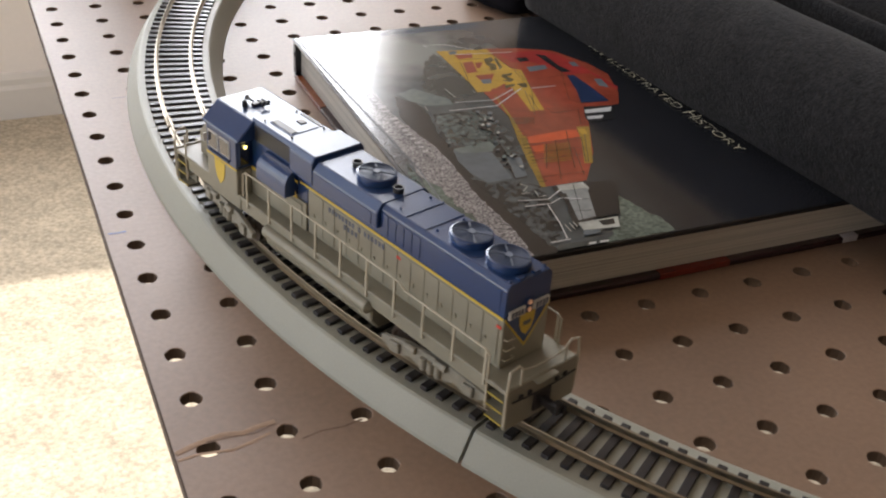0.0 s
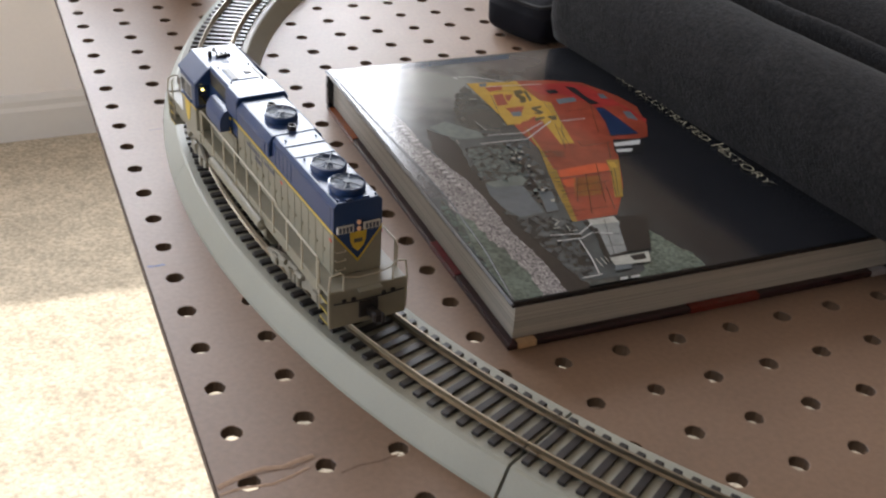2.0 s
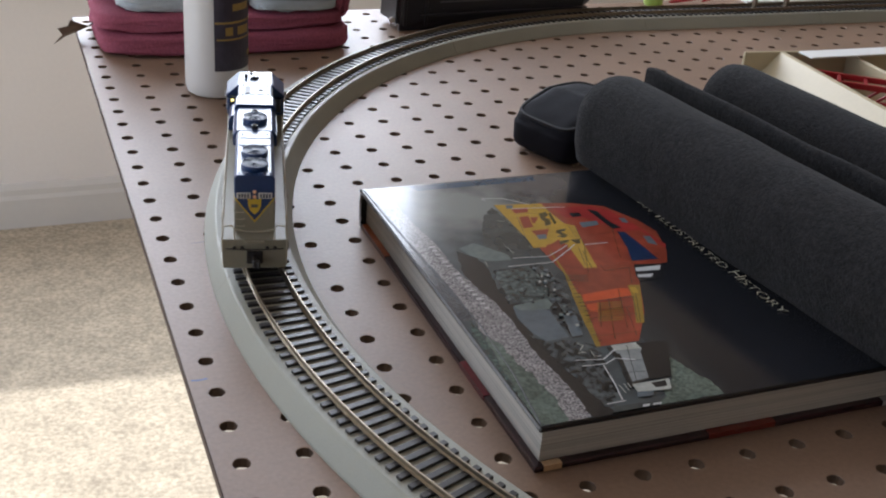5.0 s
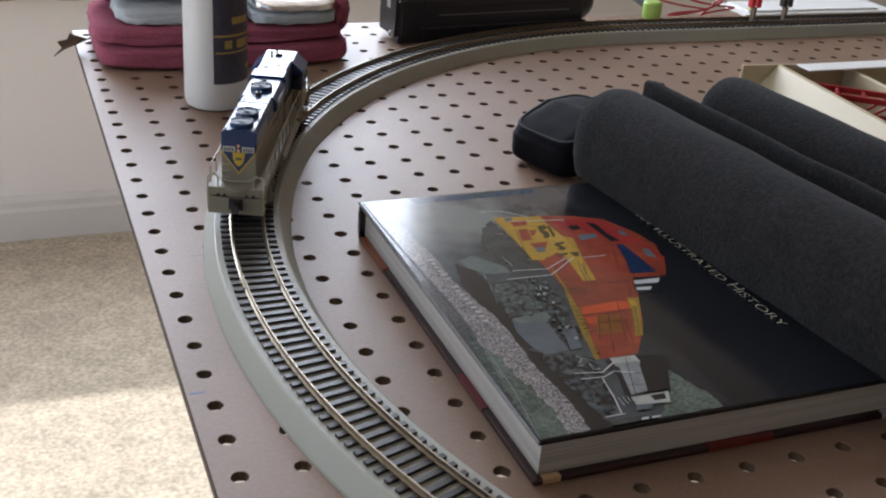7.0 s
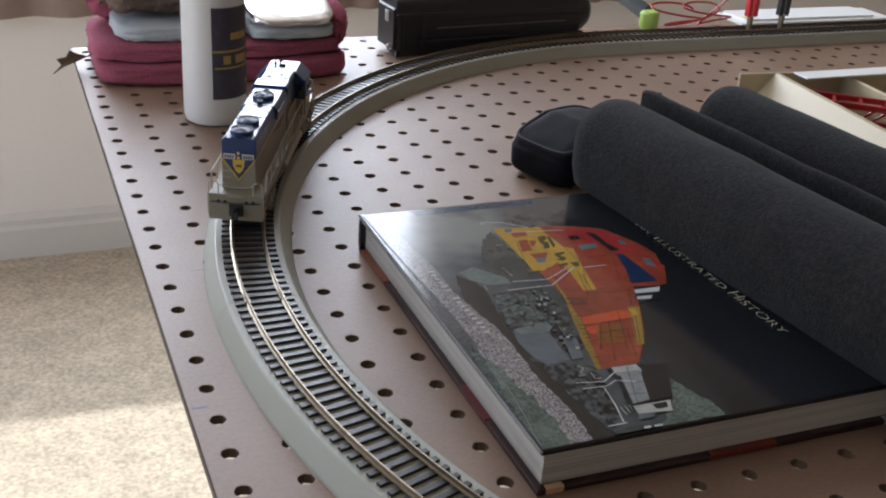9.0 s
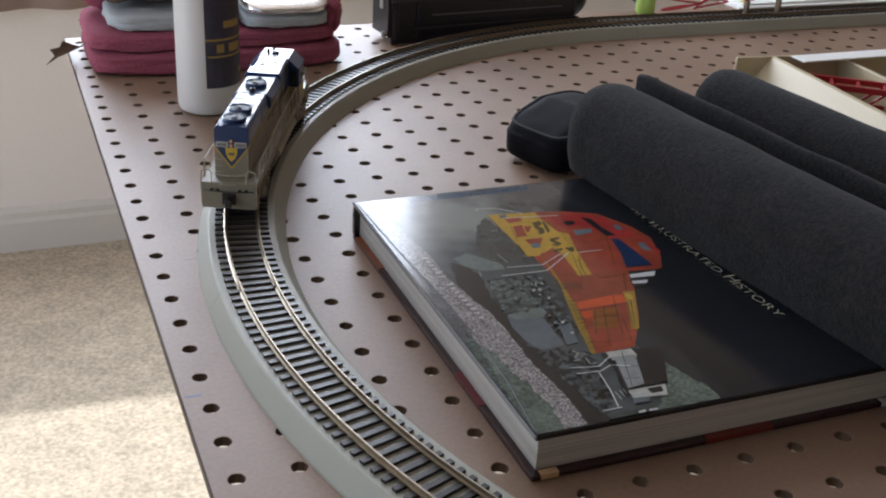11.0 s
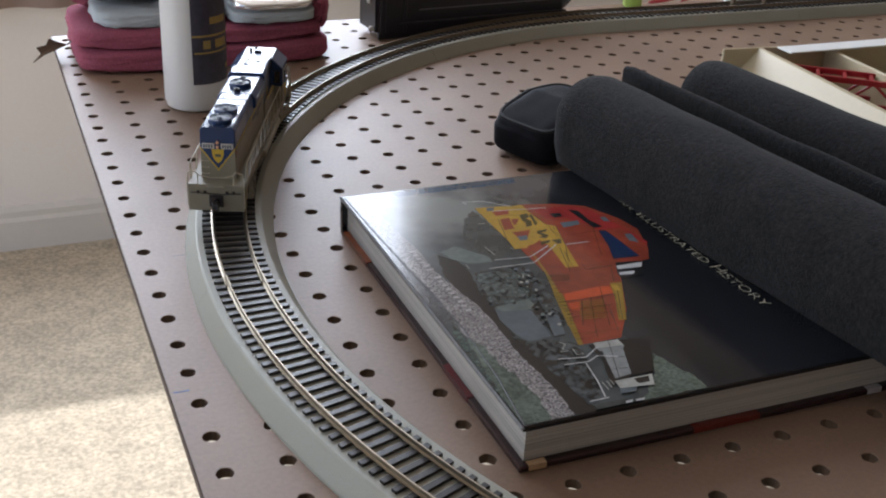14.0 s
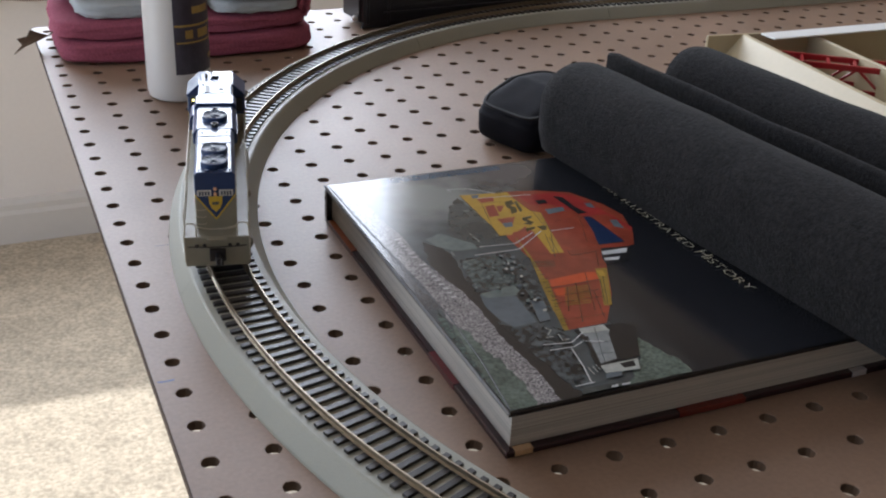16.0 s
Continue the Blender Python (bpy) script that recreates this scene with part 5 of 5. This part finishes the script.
# ---- foam cradle lying across the book ----
FOAM = material("charcoal_foam", (0.0185, 0.018, 0.0185), 0.97, spec=0.06, grain=0.85, grain_scale=420, blot=0.35, blot_scale=60, bump=1.0, bump_scale=800, sheen=0.06)
foam_thing = thing("foam_cradle", pose(0.2495, 0.2850, BZ, 0, 0, 6.0), "dark charcoal foam cradle lying across the book", "foam cradle")


def arc(cu, cz, r, a0, a1, n=10, squash=1.0):
    return [(cu + r * math.cos(radians(a0 + (a1 - a0) * i / n)), cz + squash * r * math.sin(radians(a0 + (a1 - a0) * i / n))) for i in range(n + 1)]


def bolster(name, profile, y0, y1, label):
    """A soft bar: the outline swept along its length in short steps, slightly uneven."""
    bm = bmesh.new()
    steps, k = 44, len(profile)
    cu, cz = sum(p[0] for p in profile) / k, sum(p[1] for p in profile) / k
    rings = []
    for i in range(steps + 1):
        t = i / steps
        y = y0 + (y1 - y0) * t
        end = min(t, 1 - t) * abs(y1 - y0)
        shrink = 1 - 0.10 * max(0, 1 - end / 0.004) ** 2
        ring = []
        for j, (u, z) in enumerate(profile):
            w = 0.0007 * noise.noise(Vector((u * 60, y * 25, z * 60)))
            ring.append(bm.verts.new((cu + (u - cu) * shrink + w, y, max(0, cz + (z - cz) * shrink + w) if z > 0.0005 else z)))
        rings.append(ring)
    for a, b in zip(rings, rings[1:]):
        for j in range(k):
            bm.faces.new((a[j], a[(j + 1) % k], b[(j + 1) % k], b[j]))
    bm.faces.new(rings[0]), bm.faces.new(rings[-1][::-1])
    return part(name, bm, FOAM, foam_thing, label, smooth=True)


big = [(0.005, 0.0), (0.0015, 0.010)] + arc(0.0288, 0.0275, 0.0276, 180, 20, 14, 0.96) + [(0.0550, 0.0300), (0.0545, 0.0)]
bolster("near_bolster", big, 0.004, -0.300, "thick rounded foam side")
bolster("liner_flap", [(0.0550, 0.0), (0.0572, 0.0480)] + arc(0.0602, 0.0510, 0.0030, 160, 0, 6) + [(0.0640, 0.0300), (0.0660, 0.0)], 0.012, -0.300, "thin upright foam flap")
bolster("trough", [(0.0662, 0.0), (0.0662, 0.0140), (0.0960, 0.0140), (0.0960, 0.0)], 0.006, -0.300, "flat foam floor of the cradle")
bolster("far_bolster", [(0.0965, 0.0)] + arc(0.1210, 0.0300, 0.0240, 180, 0, 14) + [(0.1440, 0.0)], 0.004, -0.300, "thick rounded foam side")

# ---- dark cloth pouch ----
POUCH = material("navy_black_cloth", (0.0042, 0.004, 0.0068), 0.85, spec=0.2, grain=0.25, grain_scale=700, bump=0.4, bump_scale=1200)
pouch = thing("cloth_pouch", pose(0.2895, 0.3570, 0, 0, 0, 20), "small dark padded cloth pouch with piped seams", "pouch")
bm = bmesh.new()
bmesh.ops.create_icosphere(bm, subdivisions=5, radius=1)
for v in bm.verts:
    x, y, z = v.co
    p = 5.5
    d = (abs(x) ** p + abs(y) ** p + abs(z) ** p) ** (1 / p)
    x, y, z = x / d, y / d, z / d
    taper = 1 - 0.10 * max(0, z)
    wob = 1 + 0.02 * noise.noise(Vector((x * 2, y * 2, z * 2)))
    v.co = (0.036 * x * taper * wob, 0.029 * y * taper * wob, 0.0198 + 0.0198 * z * wob - 0.012 * max(0, z) * max(0, -x))
part("padded_body", bm, POUCH, pouch, smooth=True)
def seam(a, p=5.5):
    c, s = math.cos(a), math.sin(a)
    d = (abs(c) ** p + abs(s) ** p) ** (1 / p)
    return 0.0325 * c / d, 0.0262 * s / d, 0.0362 - 0.0105 * max(0, -c / d)


part("piping", tube([seam(a * math.pi / 36) for a in range(73)], 0.0015, 6), material("black_piping", (0.004, 0.004, 0.005), 0.8), pouch, "raised seam piping", smooth=True)
part("pink_trim", tube([(-0.004, -0.012, 0.0392), (0.008, -0.010, 0.0402), (0.022, -0.010, 0.0404)], 0.0007, 5), material("pink_thread", (0.45, 0.10, 0.14), 0.6), pouch, "short pink trim line")

# ---- cream tray with red girder pieces ----
CREAM = material("cream_plastic", (0.47, 0.40, 0.26), 0.5, grain=0.05, grain_scale=300, blot=0.06, blot_scale=20)
CARD = material("white_card", (0.78, 0.79, 0.77), 0.6, grain=0.03, grain_scale=200)
CRIMSON = material("red_plastic", (0.30, 0.012, 0.018), 0.35, grain=0.08, grain_scale=300)
tray = thing("plastic_tray", pose(0.535, 0.454, 0, 0, 0, -5), "cream plastic tray holding red model bridge pieces", "tray")
part("tray_floor", box(0.0, 0.24, -0.24, 0.0, 0.0, 0.003, 0.0008), CREAM, tray)
part("side_wall", prism([(-0.030, 0.0), (-0.026, 0.0), (0.003, 0.0300), (0.0, 0.0310), (-0.003, 0.0305)], -0.24, 0.0, "y", 0.0004), CREAM, tray)
part("end_wall", box(-0.036, 0.24, -0.002, 0.001, 0.0, 0.0310, 0.0006), CREAM, tray)
part("divider", box(0.062, 0.066, -0.24, -0.003, 0.003, 0.0290, 0.0006), CREAM, tray)
part("far_wall", box(0.237, 0.240, -0.24, 0.0, 0.0, 0.031, 0.0006), CREAM, tray)
part("near_wall", box(-0.020, 0.24, -0.243, -0.240, 0.0, 0.031, 0.0006), CREAM, tray)
card = part("card_sheet", box(0.546, 0.800, 0.4290, 0.4470, 0.0312, 0.0327, 0.0004), CARD, None, "white card lying across the cream tray")
tagged(card, category="card")
girder = thing("model_girder", pose(0.5385, 0.4200, 0.004, 0, 0, -38), "dark red plastic lattice girder in the tray", "girder")
for y in (0.0, -0.022):
    part("chord", box(0.0, 0.13, y - 0.0014, y + 0.0014, 0.018, 0.0225, 0.0003), CRIMSON, girder)
    part("chord", box(0.0, 0.13, y - 0.0014, y + 0.0014, 0.0, 0.0035, 0.0003), CRIMSON, girder)
    for i in range(6):
        a, b = 0.002 + i * 0.021, 0.023 + i * 0.021
        if i % 2:
            a, b = b, a
        part("diagonal", tube([(a, y, 0.002), (b, y, 0.020)], 0.0013, 4), CRIMSON, girder)
for i in range(7):
    part("cross_tie", box(0.001 + i * 0.0205, 0.0035 + i * 0.0205, -0.022, 0.0, 0.0185, 0.0215, 0.0002), CRIMSON, girder)

# ---- white bottle ----
BOTTLE = material("white_plastic_bottle", (0.66, 0.65, 0.635), 0.35, grain=0.02, grain_scale=200, blot=0.05, blot_scale=15)
bottle = thing("bottle", pose(0.0755, 0.5173, 0, 0, 0, 0), "white plastic squeeze bottle with a dark gold-lettered label", "bottle")
prof = [(0.0192, 0.0), (0.0217, 0.0015), (0.0227, 0.0050), (0.0229, 0.0100), (0.0226, 0.0900), (0.0212, 0.1050), (0.0170, 0.1180), (0.0100, 0.1240), (0.0100, 0.1320), (0.0115, 0.1322), (0.0115, 0.1480), (0.0060, 0.1500)]
part("bottle_body", lathe(prof, 48), BOTTLE, bottle, smooth=True)
LABEL = material("dark_label", (0.045, 0.040, 0.062), 0.4, grain=0.35, grain_scale=250, blot=0.4, blot_scale=60)
GOLD = material("gold_print", (0.38, 0.26, 0.07), 0.4, grain=0.3, grain_scale=400)


def wrap(name, r, a0, a1, z0, z1, mat, parent, n=14, thick=0.0002):
    own = bmesh.new()
    for i in range(n):
        q = [radians(a0 + (a1 - a0) * (i + d) / n) for d in (0, 1)]
        vs = [own.verts.new((rr * math.cos(a), rr * math.sin(a), z)) for rr in (r, r + thick) for a in q for z in (z0, z1)]
        for f in ((4, 5, 7, 6), (0, 2, 3, 1), (0, 4, 6, 2), (1, 3, 7, 5)):
            own.faces.new([vs[k] for k in f])
    bmesh.ops.remove_doubles(own, verts=own.verts, dist=1e-6)
    return part(name, own, mat, parent)


lab = wrap("label", 0.02295, -104, 20, 0.0215, 0.0880, LABEL, bottle)
for z0, z1, a0, a1 in ((0.0560, 0.0575, -103, 20), (0.0440, 0.0452, -100, 15), (0.0475, 0.0535, -60, -30), (0.0475, 0.0535, -84, -70), (0.0300, 0.0335, -32, -18), (0.0345, 0.0365, -74, -50), (0.0375, 0.0395, -74, -44), (0.0650, 0.0700, -70, -30), (0.0285, 0.0300, -74, -46)):
    wrap("label_bar", 0.02325, a0, a1, z0, z1, GOLD if z1 - z0 > 0.0021 or z0 in (0.0560, 0.0440) else LABEL, lab, 8, 0.0001)

# ---- towel stack with a bag on it ----
TOWEL = material("dark_red_terry_towel", (0.30, 0.085, 0.125), 0.98, spec=0.1, grain=0.35, grain_scale=500, blot=0.2, blot_scale=30, bump=1.0, bump_scale=600)
GREYCLOTH = material("pale_blue_cloth", (0.42, 0.46, 0.48), 0.9, grain=0.06, grain_scale=500, blot=0.1, blot_scale=30, bump=0.5, bump_scale=700)


def cushion(name, x0, x1, y0, y1, z0, z1, mat, parent, p=5.0, wob=0.0015, seed=0.0, label=""):
    """A soft folded slab with rounded edges and uneven faces."""
    own = bmesh.new()
    bmesh.ops.create_icosphere(own, subdivisions=5, radius=1)
    for v in own.verts:
        x, y, z = v.co
        d = (abs(x) ** p + abs(y) ** p + abs(z) ** p) ** (1 / p)
        w = noise.noise(Vector((x * 3 + seed, y * 3, z * 3))) * wob + noise.noise(Vector((x * 14, y * 14 + seed, z * 9))) * wob * 0.5
        zz = (z0 + z1) / 2 + (z1 - z0) / 2 * z / d + w
        v.co = ((x0 + x1) / 2 + (x1 - x0) / 2 * x / d + w, (y0 + y1) / 2 + (y1 - y0) / 2 * y / d + w, max(z0 + 0.0001, zz))
    return part(name, own, mat, parent, label, smooth=True)


towel = thing("folded_towel", pose(0, 0, 0), "dark red terry towel folded in thick layers", "towel")
cushion("lower_fold", 0.001, 0.209, 0.598, 0.722, 0.0, 0.0190, TOWEL, towel, 6.0, 0.0014, 1.0)
cushion("upper_fold", 0.001, 0.205, 0.604, 0.722, 0.0180, 0.0330, TOWEL, towel, 6.0, 0.0018, 4.0)
cushion("top_roll", 0.002, 0.126, 0.668, 0.724, 0.0320, 0.0780, TOWEL, towel, 3.0, 0.0030, 7.0)
cushion("side_fold", 0.192, 0.212, 0.612, 0.722, 0.0200, 0.0560, TOWEL, towel, 2.6, 0.0040, 15.0)
cloth = tagged(cushion("folded_cloth", 0.018, 0.122, 0.612, 0.690, 0.0320, 0.0470, GREYCLOTH, None, 5.0, 0.0016, 2.0, "pale blue-grey cloth folded on the towel"), category="cloth")
under = tagged(cushion("folded_cloth", 0.1235, 0.196, 0.603, 0.680, 0.0325, 0.0445, GREYCLOTH, None, 5.0, 0.0012, 21.0, "pale blue-grey cloth folded under the plastic bag"), category="cloth")
BAG = material("silvery_plastic_film", (0.95, 0.96, 0.97), 0.24, 1.0, grain=0.03, grain_scale=100)
bag = tagged(cushion("plastic_bag", 0.1235, 0.196, 0.600, 0.676, 0.0440, 0.0520, BAG, None, 4.0, 0.0004, 9.0, "shiny silver-white plastic bag lying on the towel"), category="bag")
for v in bag.data.vertices:                # its upper side slopes down to the near edge
    v.co.z += 0.26 * max(0, v.co.y - 0.600) * (v.co.z - 0.0440) / 0.008
TAN = material("brown_paper", (0.12, 0.085, 0.065), 0.85, grain=0.25, grain_scale=200, blot=0.4, blot_scale=30)
bundle = tagged(cushion("crumpled_wrap", 0.010, 0.098, 0.625, 0.705, 0.0500, 0.0920, TAN, None, 3.0, 0.0050, 12.0, "crumpled brown bundle lying on the cloth"), category="bundle")
leaf = thing("dry_leaf", pose(-0.002, 0.662, 0.010, 50, 20, 205), "dry curled brown leaf sticking out past the towel", "leaf")
bm = bmesh.new()
pts = [(0, 0.0), (0.006, 0.005), (0.013, 0.011), (0.017, 0.007), (0.026, 0.010), (0.023, 0.001), (0.029, -0.010), (0.019, -0.007), (0.012, -0.010), (0.006, -0.004)]
prism(pts, 0, 0.0006, "z", bm=bm)
for v in bm.verts:
    v.co.z += 0.004 * math.sin(v.co.x * 80) + 30 * v.co.y ** 2
part("blade", bm, TAN, leaf)
part("stalk", tube([(0, 0, 0), (-0.012, 0.001, 0.002), (-0.022, -0.002, 0.004)], 0.0009, 5), TAN, leaf)

# ---- black model carriage beyond the track ----
GLOSS_BLACK = material("satin_black_plastic", (0.016, 0.015, 0.021), 0.38, grain=0.2, grain_scale=200, blot=0.3, blot_scale=25)
car = thing("black_model_carriage", pose(0.2640, 0.6720, 0, 0, 0, 5.0), "long black model railway tender standing behind the track", "model carriage")
sect = [(-0.022, 0.004), (0.022, 0.004), (0.022, 0.040), (0.018, 0.050), (0.008, 0.056), (-0.008, 0.056), (-0.018, 0.050), (-0.022, 0.040)]
part("carriage_body", prism(sect, 0.0, 0.198, "x", 0.003, 2), GLOSS_BLACK, car)
part("end_panel", box(-0.002, 0.001, -0.018, 0.018, 0.006, 0.044, 0.001), GLOSS_BLACK, car)
part("side_line", box(0.040, 0.180, -0.0226, -0.0219, 0.0250, 0.0258), material("grey_line", (0.16, 0.15, 0.17), 0.5), car)
part("white_square", box(-0.003, -0.0015, -0.007, 0.000, 0.030, 0.040, 0.0003), PLATE_WHITE, car)
part("buffer", lathe([(0.002, 0), (0.003, 0.003), (0.001, 0.005)], 12, pose(-0.002, -0.014, 0.009, 0, -90, 0)), PLATE_WHITE, car)
for x in (0.030, 0.060, 0.130, 0.160):
    part("wheel", lathe([(0.006, -0.001), (0.006, 0.001)], 18, pose(x, -0.016, 0.006, 90, 0, 0)), STEEL, car)
for x, w in ((0.112, 0.008), (0.138, 0.010), (0.160, 0.014)):
    part("white_fitting", box(x, x + w, -0.025, -0.020, 0.003, 0.008, 0.001), PLATE_WHITE, car)
part("round_end", lathe([(0.0215, 0.0), (0.0205, 0.010), (0.0165, 0.016), (0.0080, 0.019)], 28, pose(0.196, 0, 0.0300, 0, 90, 0)), GLOSS_BLACK, car, smooth=True)
part("roof_ledge", box(-0.001, 0.199, -0.0238, -0.0216, 0.0382, 0.0400, 0.0005), GLOSS_BLACK, car)
part("running_board", box(0.020, 0.199, -0.0262, -0.0218, 0.0136, 0.0150, 0.0004), GLOSS_BLACK, car)
for x in (0.003, 0.024):
    part("cab_post", box(x, x + 0.003, -0.0240, -0.0218, 0.0050, 0.0400, 0.0005), GLOSS_BLACK, car)
for z in (0.0195, 0.0320):
    part("side_pipe", tube([(0.030, -0.0228, z), (0.110, -0.0230, z + 0.0008), (0.196, -0.0228, z)], 0.0007, 6), GLOSS_BLACK, car, smooth=True)
part("skirt", box(0.0, 0.10, -0.0215, -0.019, 0.0005, 0.006), GLOSS_BLACK, car)

# ---- power clips, wires and papers beyond the track ----
clip_mats = (material("red_clip_sleeve", (0.55, 0.02, 0.03), 0.4, grain=0.05, grain_scale=300), material("black_clip_sleeve", (0.015, 0.015, 0.015), 0.4, grain=0.1, grain_scale=300))
for (x, mat, colour) in ((0.645, clip_mats[0], "red"), (0.684, clip_mats[1], "black")):
    clip = thing("alligator_clip", pose(x, CY + RAD - 0.0088, RAIL_Z, 0, 0, 90), f"{colour} alligator clip biting the rail", "clip", "power clips on the rail")
    for s in (1, -1):
        part("jaw", prism([(-0.0025, 0.0), (0.0025, 0.0), (0.0035, 0.015), (-0.0035, 0.015)], *sorted((s * 0.0006, s * 0.0014)), "y", 0.0002), NICKEL, clip)
        part("sleeve", prism([(-0.0040, 0.014), (0.0040, 0.014), (0.0040, 0.034), (0.0025, 0.038), (-0.0025, 0.038), (-0.0040, 0.034)], *sorted((s * 0.0016, s * 0.0060)), "y", 0.001), mat, clip)
WIRE = material("red_wire", (0.42, 0.02, 0.03), 0.4, grain=0.05, grain_scale=300)
pts = []
for i in range(90):
    a = i * 0.24
    pts.append((0.590 + 0.030 * math.cos(a) + 0.0007 * i, 0.7080 + 0.013 * math.sin(a * 1.03), 0.004 + 0.011 * (1 + math.sin(a * 0.5 + 0.6))))
wire = tagged(part("wire_coil", tube(pts + [(0.650, 0.690, 0.036), (0.645, 0.650, 0.056)], 0.0011, 6), WIRE, None, "loose coil of thin red wire", smooth=True), category="wire")
tagged(part("rubber_tube", tube([(0.505, 0.86, 0.075), (0.540, 0.80, 0.045), (0.575, 0.728, 0.014)], 0.0085, 14), material("slate_rubber", (0.10, 0.115, 0.13), 0.5, grain=0.1, grain_scale=200), None, "slate grey tube leaning over the board edge", smooth=True), category="tube")
tagged(part("green_cap", lathe([(0.0085, 0), (0.0100, 0.002), (0.0100, 0.016), (0.0080, 0.018)], 20, pose(0.570, 0.7120, 0.0012)), material("lime_plastic", (0.42, 0.62, 0.14), 0.4, grain=0.05, grain_scale=200), None, "lime green plastic cap beside the wires", smooth=True), category="cap")
for x0, x1, y0, z, nm in ((0.690, 0.900, 0.712, 0.0, "paper_sheet"), (0.700, 0.880, 0.720, 0.0022, "paper_sheet")):
    tagged(part(nm, box(x0, x1, y0, 0.762, z, z + 0.0021), CARD, None, "white sheets of paper stacked at the board's edge"), category="paper")
part("note", box(0.7020, 0.7100, 0.7220, 0.7300, 0.0044, 0.0050), material("yellow_note", (0.62, 0.58, 0.18), 0.6), bpy.data.objects["paper_sheet"])

# ---- what moves ----
THETA = [(0.0, 197.96), (0.5, 194.99), (1.0, 192.17), (1.5, 189.25), (2.0, 186.23), (2.5, 183.25), (3.0, 180.39), (3.5, 177.68), (4.0, 174.28), (4.2, 172.88), (4.7, 169.26), (5.2, 165.95), (5.7, 163.22), (6.3, 160.48), (6.5, 159.57), (7.0, 157.53), (7.25, 156.56), (7.5, 156.14), (8.0, 156.12), (10.0, 156.12), (12.0, 156.12), (13.5, 156.12), (13.75, 156.55), (14.0, 157.19), (14.5, 159.13), (15.0, 161.55), (15.5, 164.11), (16.0, 166.97)]
TRUCK = 0.0595
SWING = math.asin(TRUCK / RAD)


def loco_pose(theta):
    a, r = radians(theta), RAD * math.cos(SWING)
    return pose(CX + r * math.cos(a), CY + r * math.sin(a), RAIL_Z, 0, 0, theta - 90)


def motions():
    walk(loco, [(t, loco_pose(a)) for t, a in THETA])
    times, angles = [t for t, _ in THETA], [a for _, a in THETA]
    for ws, x in wheelsets:
        rows = []
        for i in range(161):
            turned = math.degrees(radians(angles[0] - float(np.interp(i / 10, times, angles))) * RAD / WHEEL_R)
            rows.append((i / 10, pose(x, 0, WHEEL_R, 0, turned, 0)))
        walk(ws, rows)


motions()
